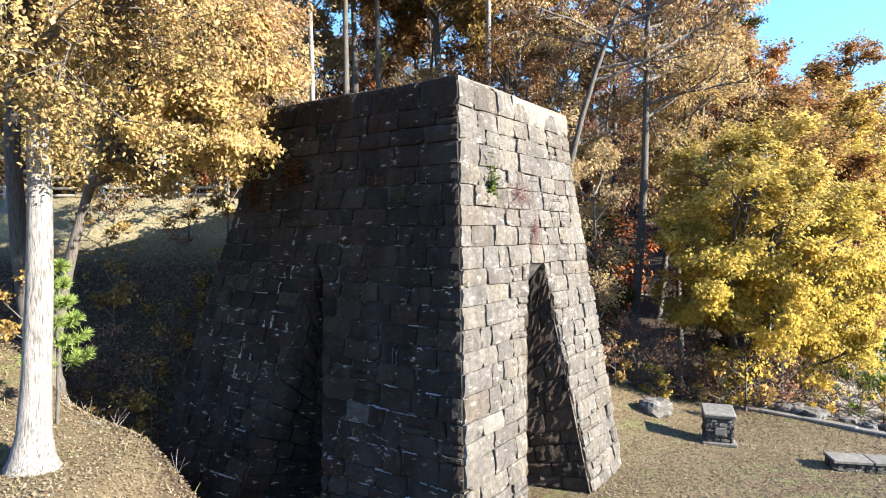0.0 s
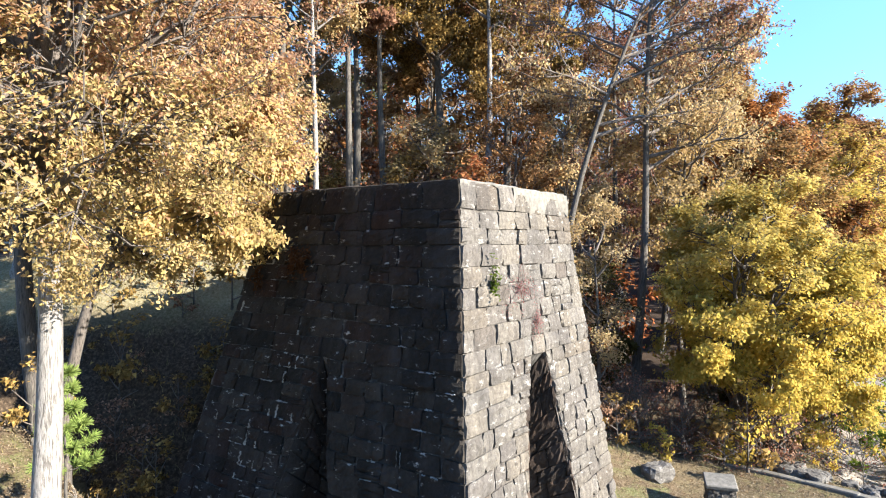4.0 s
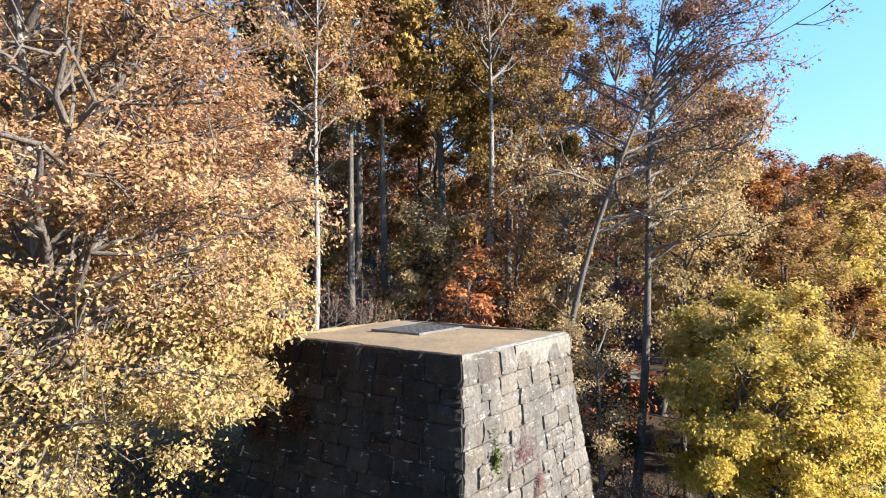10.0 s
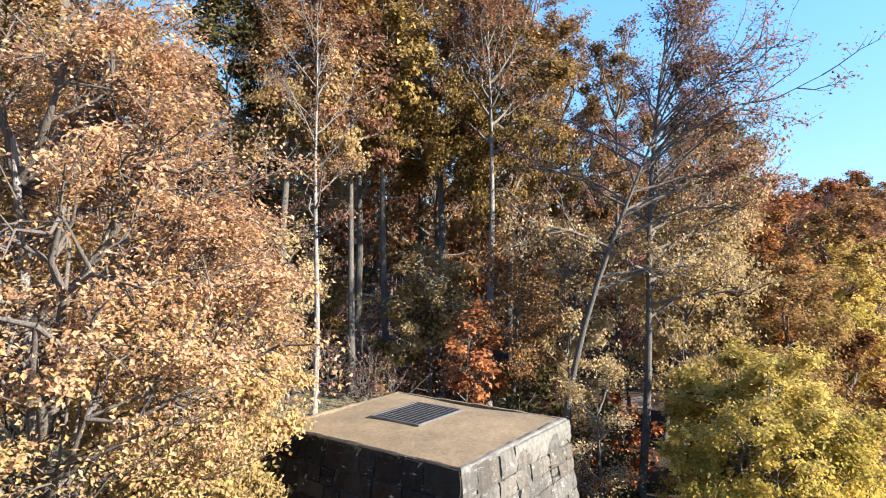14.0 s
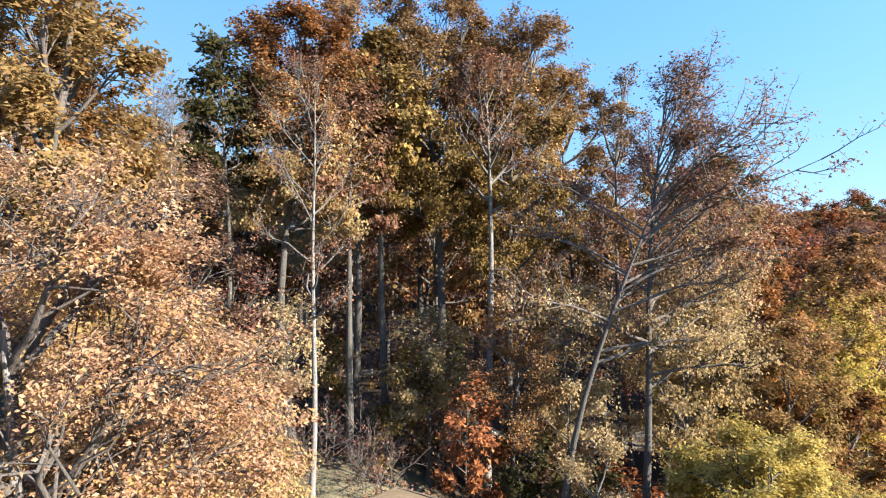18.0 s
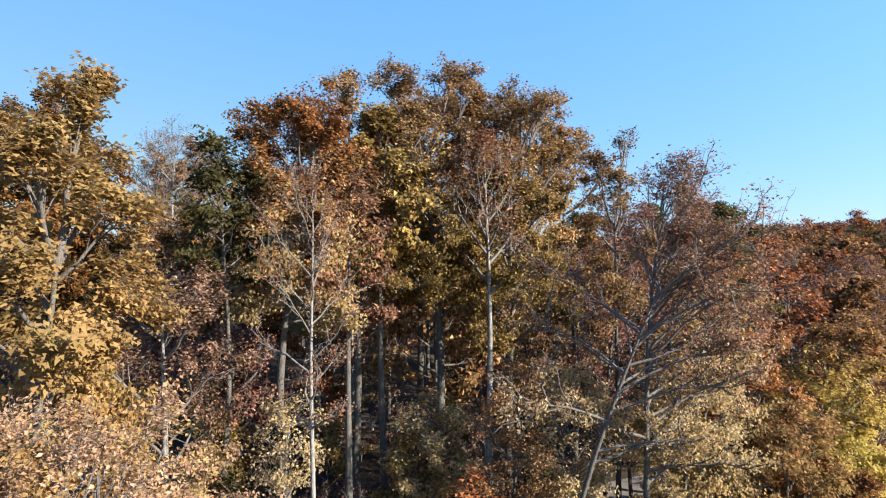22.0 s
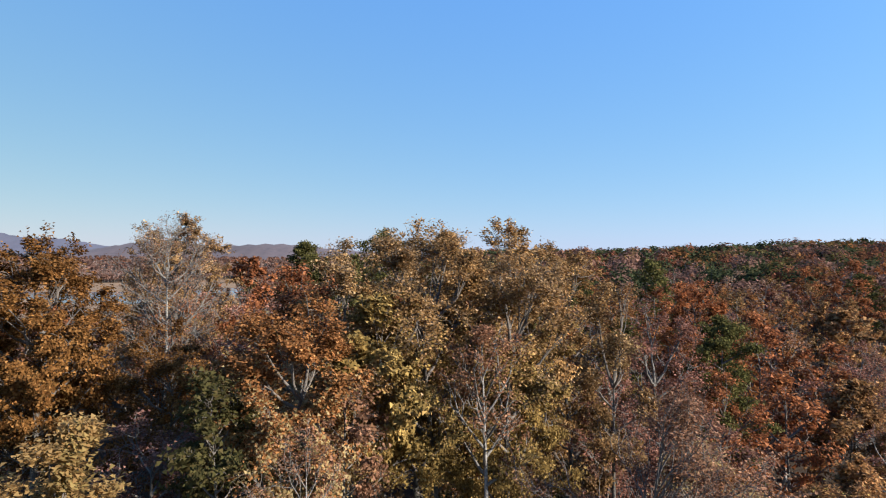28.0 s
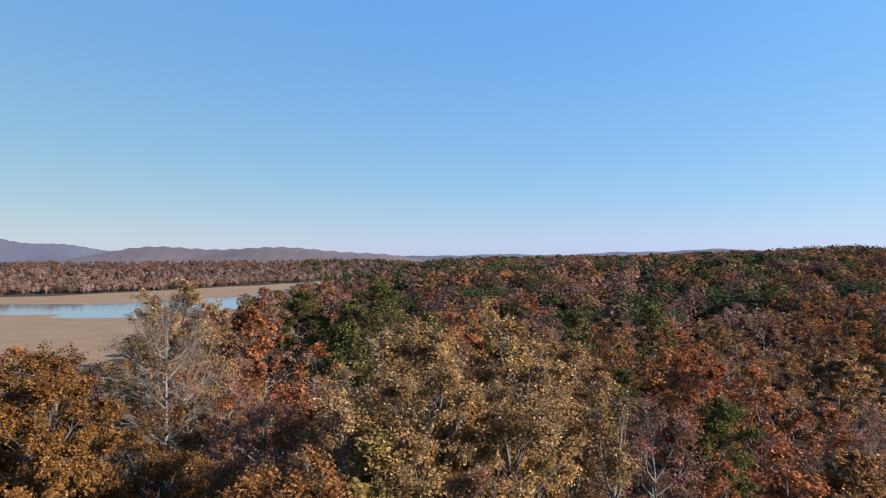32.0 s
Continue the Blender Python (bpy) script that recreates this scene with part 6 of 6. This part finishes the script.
# kerb and riprap along the shore
kerb = thing("shore_kerb", (15.5, 24.0, 0), "long worn concrete kerb along the lake shore", "kerb")
a, b2 = np.array((12.5, 27.0)), np.array((20.6, 18.8))
for k in range(7):
    p = a + (b2 - a) * (k + 0.5) / 7
    ang = math.degrees(math.atan2(*(b2 - a)[::-1]))
    part("kerb_stone", *slab((*p, gh(*p) - 0.04 + rng.uniform(-0.03, 0.03)), (1.9, 0.4, 0.3), ang + rng.uniform(-1.5, 1.5), 0.04), CONCRETE, kerb)
for k in range(60):
    t = rng.random()
    p = a + (b2 - a) * t + np.array((0.72, 0.7)) * rng.uniform(0.4, 1.9)
    s = rng.uniform(0.25, 0.7)
    V, F = rubble_block((0, 0, 0), (s, s * rng.uniform(0.6, 0.95), s * 0.6), rng.uniform(0, 180), rng, 0.07, 2)
    ob = tagged(new("riprap_rock", mesh_of("riprap_rock", V, F, BOULDER)), "grey broken rock in the bank riprap", "rock", "riprap rocks")
    ob.location = (*p, gh(*p) + s * 0.12)
for k in range(14):
    p = np.array((rng.uniform(18.5, 25), rng.uniform(26, 36)))
    L, az = rng.uniform(0.8, 2.6), rng.uniform(-0.5, 0.4)
    s = np.linspace(0, 1, 6)
    pts = np.stack([p[0] + L * (s - 0.5) * math.cos(az), p[1] + L * (s - 0.5) * math.sin(az), gh(*p) + 0.06 + 0.05 * np.sin(5 * s + k)], 1)
    V, F = tube(pts, 0.05 * (1 - 0.7 * s) + 0.012, 6)
    o = np.array((*p, gh(*p)))
    ob = tagged(new("driftwood", mesh_of("driftwood", V - o, F, BARK_PALE, True)), "pale bleached driftwood branch on the mud", "driftwood", "driftwood")
    ob.location = o

# ---- rail fence on the bank ----
def rail_fence(pts, label, h=0.95, step=2.4):
    fence = thing("rail_fence", (*pts[0], gh(*pts[0])), label, "fence")
    for p, q in zip(pts[:-1], pts[1:]):
        p, q = np.array(p, float), np.array(q, float)
        n = max(1, round(np.linalg.norm(q - p) / step))
        ang = math.degrees(math.atan2(*(q - p)[::-1]))
        posts = [p + (q - p) * k / n for k in range(n + 1)]
        for c in posts[: n + (q == np.array(pts[-1])).all()]:
            part("post", *slab((*c, gh(*c) + h / 2 - 0.1), (0.2, 0.2, h + 0.2), ang, 0.03, (rng.uniform(-2, 2), rng.uniform(-2, 2))), RAIL_WOOD, fence)
        for c, e in zip(posts[:-1], posts[1:]):
            for z in (0.42, 0.78):
                za, zb = gh(*c) + z, gh(*e) + z
                L = np.linalg.norm(e - c)
                part("rail", *slab((*(0.5 * (c + e)), 0.5 * (za + zb)), (L - 0.06, 0.07, 0.13), ang, 0.02, (0, -math.degrees(math.atan2(zb - za, L)))), RAIL_WOOD, fence)
    return fence


rail_fence([(-29, 31.5), (-20, 31.0), (-10.8, 30.6)], "weathered grey split-rail fence along the bank top")
rail_fence([(-12, 60), (0, 58), (8, 61)], "dark rail fence beside the woodland road")
n = 24
s = np.linspace(0, 1, n)
cx, cy = -40 + 62 * s, 68 - 6 * np.sin(s * 3)
V = np.stack([np.stack([cx, cy + o, height(cx, cy + o) + 0.05], 1) for o in (-1.9, 0, 1.9)], 1).reshape(-1, 3)
F = [(i * 3 + j, (i + 1) * 3 + j, (i + 1) * 3 + j + 1, i * 3 + j + 1) for i in range(n - 1) for j in range(2)]
tagged(new("road", mesh_of("road", V, F, ROAD, True)), "pale gravel road through the woods", "road", kind="structure")

# flood lamp on its pole
lx, ly = -8.6, 32.1
lz = gh(lx, ly)
lamp = thing("flood_lamp", (lx, ly, lz), "square flood lamp on a tall slim pole", "lamp")
zz = np.linspace(-0.3, 16.2 - lz, 6)
part("pole", *tube(np.stack([np.full(6, lx), np.full(6, ly), lz + zz], 1), np.linspace(0.09, 0.06, 6), 10), POLE_WOOD, lamp, smooth=True)
part("bracket", *slab((lx + 0.12, ly - 0.12, 16.05), (0.4, 0.06, 0.06), -40, 0.01), BLACK, lamp)
head = part("lamp_head", *slab((lx + 0.28, ly - 0.25, 16.2), (0.52, 0.34, 0.6), -35, 0.05, (-25, 0)), BLACK, lamp)
part("lens", *slab((lx + 0.36, ly - 0.40, 16.12), (0.42, 0.03, 0.46), -35, 0.01, (-25, 0)), GLASS_LAMP, head)

# ---- plants on the stonework ----
def tuft(name, at, spread, count, size, leaf, label, rng, stems=8, category="plant", wall=None):
    at = np.array(at, float)
    ob = thing(name, tuple(at), label, category)
    tubes, P = [], []
    for k in range(stems):
        d = rng.normal(size=3) * spread
        if wall is not None:
            d -= wall * (d @ wall) * 0.85
        s = np.linspace(0, 1, 4)[:, None]
        p = at + d * s + rng.normal(0, 0.06, (4, 3)) * s
        tubes.append(tube(p, np.array((0.012, 0.010, 0.008, 0.004)), 4))
        P.append(p[1:])
    part("stem_tangle", *join(tubes), TWIG, ob, smooth=True)
    P = np.concatenate(P)
    k = rng.integers(0, len(P), count)
    off = rng.normal(0, 0.45, (count, 3)) * np.array(spread) * 0.6
    if wall is not None:
        off -= (off @ wall)[:, None] * wall * 0.85
    part("foliage", *leaf_quads(P[k] + off, size, rng, outward=None if wall is None else wall * 1.5), leaf, ob)
    return ob


SUNNY, SHADY = np.array((*-W, 0.14)), np.array((*-U, 0.19))


def wall_spot(f, s, z, out=0.12):
    return on_face(f, s, z, -out)


tuft("wall_fern", wall_spot("right", 0.19, 8.75), (0.13, 0.16, 0.3), 150, 0.11, GREEN, "small green fern rooted in a wall joint", rng)
tuft("creeper", wall_spot("right", 0.42, 8.75), (0.45, 0.58, 0.42), 620, 0.05, RED_VINE, "crimson creeper spread over the stone face", rng, 16, "vine", SUNNY)
tuft("creeper", wall_spot("right", 0.50, 7.7), (0.2, 0.26, 0.5), 300, 0.05, RED_VINE, "crimson creeper trailing above the opening", rng, 8, "vine", SUNNY)
tuft("creeper", wall_spot("left", 0.30, 9.4, 0.2), (0.42, 0.28, 0.28), 420, 0.13, RUST_VINE, "rusty creeper clump on the shaded face", rng, 14, "vine", SHADY)
tuft("creeper", wall_spot("left", 0.12, 8.9, 0.2), (0.22, 0.15, 0.35), 180, 0.12, RUST_VINE, "dry rusty creeper on the shaded face", rng, 8, "vine", SHADY)

# ---- shrubs ----
def shrub(at, H, R, leaf, count, size, label, seed, name="shrub", group="shrubs"):
    return broadleaf(name, at, seed, H, 0.035, 0.05, R, leaf, count, size, label, limbs=7, subs=2, twigs=2, rise=(15, 75), category="shrub", spread=0.22, fine=False, far=True, group=group)


bush = [shrub(base(-8.6, 24.4), 2.8, 1.5, OLIVE, 420, 0.16, "thin olive shrub in the shaded hollow", 80),
        shrub(base(12.6, 27.0), 1.8, 1.5, YELLOW_GREEN, 520, 0.18, "low yellow-green shrub under the elm", 81),
        shrub(base(8.2, 30.0), 2.2, 1.4, TAN, 360, 0.14, "brown brushy shrub on the slope", 82),
        shrub(base(20.5, 33.0), 2.2, 1.7, GREEN, 520, 0.18, "green shrub beside the mud shore", 83)]
for k in range(44):
    x, y = rng.uniform(-16, 14), rng.uniform(26, 52)
    if 2 > abs(y - 30.8) and x < -9:
        continue
    src = bush[rng.choice([0, 2, 2, 0, 2])]
    s = rng.uniform(0.6, 1.25)
    copy_thing(src, pose(x, y, gh(x, y) - 0.05, 0, 0, rng.uniform(0, 360)) @ Matrix.Diagonal((s, s, s, 1)))
copy_thing(bush[0], pose(-11.85, 21.9, gh(-11.85, 21.9) - 0.05, 0, 0, 40))
for k in range(22):
    x, y = rng.uniform(-15, -7.5), rng.uniform(17.5, 26)
    s = rng.uniform(0.35, 0.8)
    copy_thing(bush[rng.choice([0, 0, 2])], pose(x, y, gh(x, y) - 0.05, 0, 0, rng.uniform(0, 360)) @ Matrix.Diagonal((s, s, s, 1)))
for k in range(16):
    y = rng.uniform(28, 46)
    x = 18.6 + 0.35 * (y - 28) + rng.uniform(0, 7)
    s = rng.uniform(0.7, 1.3)
    copy_thing(bush[rng.choice([1, 3, 3])], pose(x, y, gh(x, y) - 0.05, 0, 0, rng.uniform(0, 360)) @ Matrix.Diagonal((s, s, s, 1)))
thicket = broadleaf("brush_thicket", base(11.4, 28.2), 84, 2.0, 0.03, 0.03, 1.7, MAUVE, 200, 0.1, "tangle of dark bare brush under the trees", twig=BARK_DARK, bark=BARK_DARK, limbs=11, subs=3, twigs=3, rise=(0, 75), category="shrub", spread=0.3, group="brush")
for k in range(40):
    x, y = rng.uniform(7.6, 18.5), rng.uniform(26.0, 31.0)
    s = rng.uniform(0.6, 1.25)
    copy_thing(thicket, pose(x, y, gh(x, y) - 0.05, 0, 0, rng.uniform(0, 360)) @ Matrix.Diagonal((s, s, s, 1)))
# more brush, added only to darken the bright slope
for k in range(16):
    x, y = rng.uniform(-9.5, -2.5), rng.uniform(29.5, 37)
    s = rng.uniform(0.8, 1.4)
    copy_thing(thicket, pose(x, y, gh(x, y) - 0.05, 0, 0, rng.uniform(0, 360)) @ Matrix.Diagonal((s, s, s, 1)))
for k in range(12):
    x, y = rng.uniform(6, 19), rng.uniform(26.2, 29)
    s = rng.uniform(0.5, 0.9)
    copy_thing(bush[rng.choice([1, 2, 2])], pose(x, y, gh(x, y) - 0.05, 0, 0, rng.uniform(0, 360)) @ Matrix.Diagonal((s, s, s, 1)))

# ---- weeds on the bank crest ----
for k in range(10):
    x = rng.uniform(-9.8, -3.8)
    y = 12.5 - 0.8 * (x + 5.6) + rng.uniform(-0.3, 0.9)
    tubes = []
    o = np.array((x, y, gh(x, y) - 0.02))
    for j in range(7):
        d = np.array((rng.normal(0, 0.2), rng.normal(0, 0.2), rng.uniform(0.15, 0.5)))
        s = np.linspace(0, 1, 4)[:, None]
        tubes.append(tube(o + d * s + (rng.normal(0, 0.12), rng.normal(0, 0.12), 0) * s ** 2, np.array((0.006, 0.005, 0.004, 0.002)), 3))
    ob = thing("dry_weed", tuple(o), "dry pale weed stalks on the bank", "weed", "dry weeds")
    part("stalk_tuft", *join(tubes), BARK_PALE, ob)

# ---- litter and grass ----
n = 60000
P = np.stack([rng.uniform(-24, 22, n), 6 + 26 * rng.random(n) ** 0.9, np.zeros(n)], 1)
P[:, 2] = height(P[:, 0], P[:, 1]) + 0.02
Q = np.concatenate([np.stack([rng.uniform(-16, -2.5, 42000), rng.uniform(6.5, 21, 42000), np.zeros(42000)], 1), np.stack([rng.uniform(4, 20, 26000), rng.uniform(13, 28, 26000), np.zeros(26000)], 1)])
Q[:, 2] = height(Q[:, 0], Q[:, 1]) + 0.02
P = np.concatenate([P, Q])
hollow = (P[:, 0] < -3) & (P[:, 1] > 12.9 - 0.8 * (np.clip(P[:, 0], -13, 0) + 5.6)) & (P[:, 1] < 24.2)
P = P[~hollow | (rng.random(len(P)) < 0.12)]
V, F = leaf_quads(P, 0.07, rng, up=1.6)
tagged(new("fallen_leaves", mesh_of("fallen_leaves", V, F, LITTER)), "tan and brown fallen leaves strewn over the ground", "leaf litter", kind="stuff")
n = 9000
P = np.stack([rng.uniform(-22, 20, n), rng.uniform(8, 32, n), np.zeros(n)], 1)
keep = (wobble(P[:, 0], P[:, 1], 0.35) > 0.1) | (P[:, 0] < -9)
P = P[keep]
P[:, 2] = height(P[:, 0], P[:, 1])
h = rng.uniform(0.06, 0.22, (len(P), 1))
az = rng.uniform(0, 6.28, len(P))
sd = np.stack([np.cos(az), np.sin(az), 0 * az], 1) * 0.012
tip = np.concatenate([rng.normal(0, 0.4, (len(P), 2)) * h, h], 1)
V = np.stack([P - sd, P + sd, P + tip + sd * 0.2, P + tip - sd * 0.2], 1).reshape(-1, 3)
tagged(new("dry_grass", mesh_of("dry_grass", V, np.arange(len(V)).reshape(-1, 4), DRY_GRASS)), "thin dry grass blades", "grass", kind="stuff")

# ---- house across the river ----
hx, hy = -372.0, 858.0
hz = gh(hx, hy)
house = thing("house", (hx, hy, hz), "small white house with grey roof across the river", "house")
part("wall", *slab((hx, hy, hz + 2.6), (11, 8, 5.6), 12, 0.05), WHITE, house)
rot = np.array(Euler((0, 0, radians(12))).to_matrix())
V = np.array([(-6, -4.6, 5.2), (6, -4.6, 5.2), (6, 0, 7.6), (-6, 0, 7.6), (6, 4.6, 5.2), (-6, 4.6, 5.2)]) @ rot.T + (hx, hy, hz)
part("roof", V, [(0, 1, 2, 3), (3, 2, 4, 5)], ROOF, house)
for k in range(3):
    c = np.array((-3.4 + 3.4 * k, -4.03, 2.8)) @ rot.T + (hx, hy, hz)
    part("window", *slab(c, (1.2, 0.12, 1.5), 12, 0.02), BLACK, house)
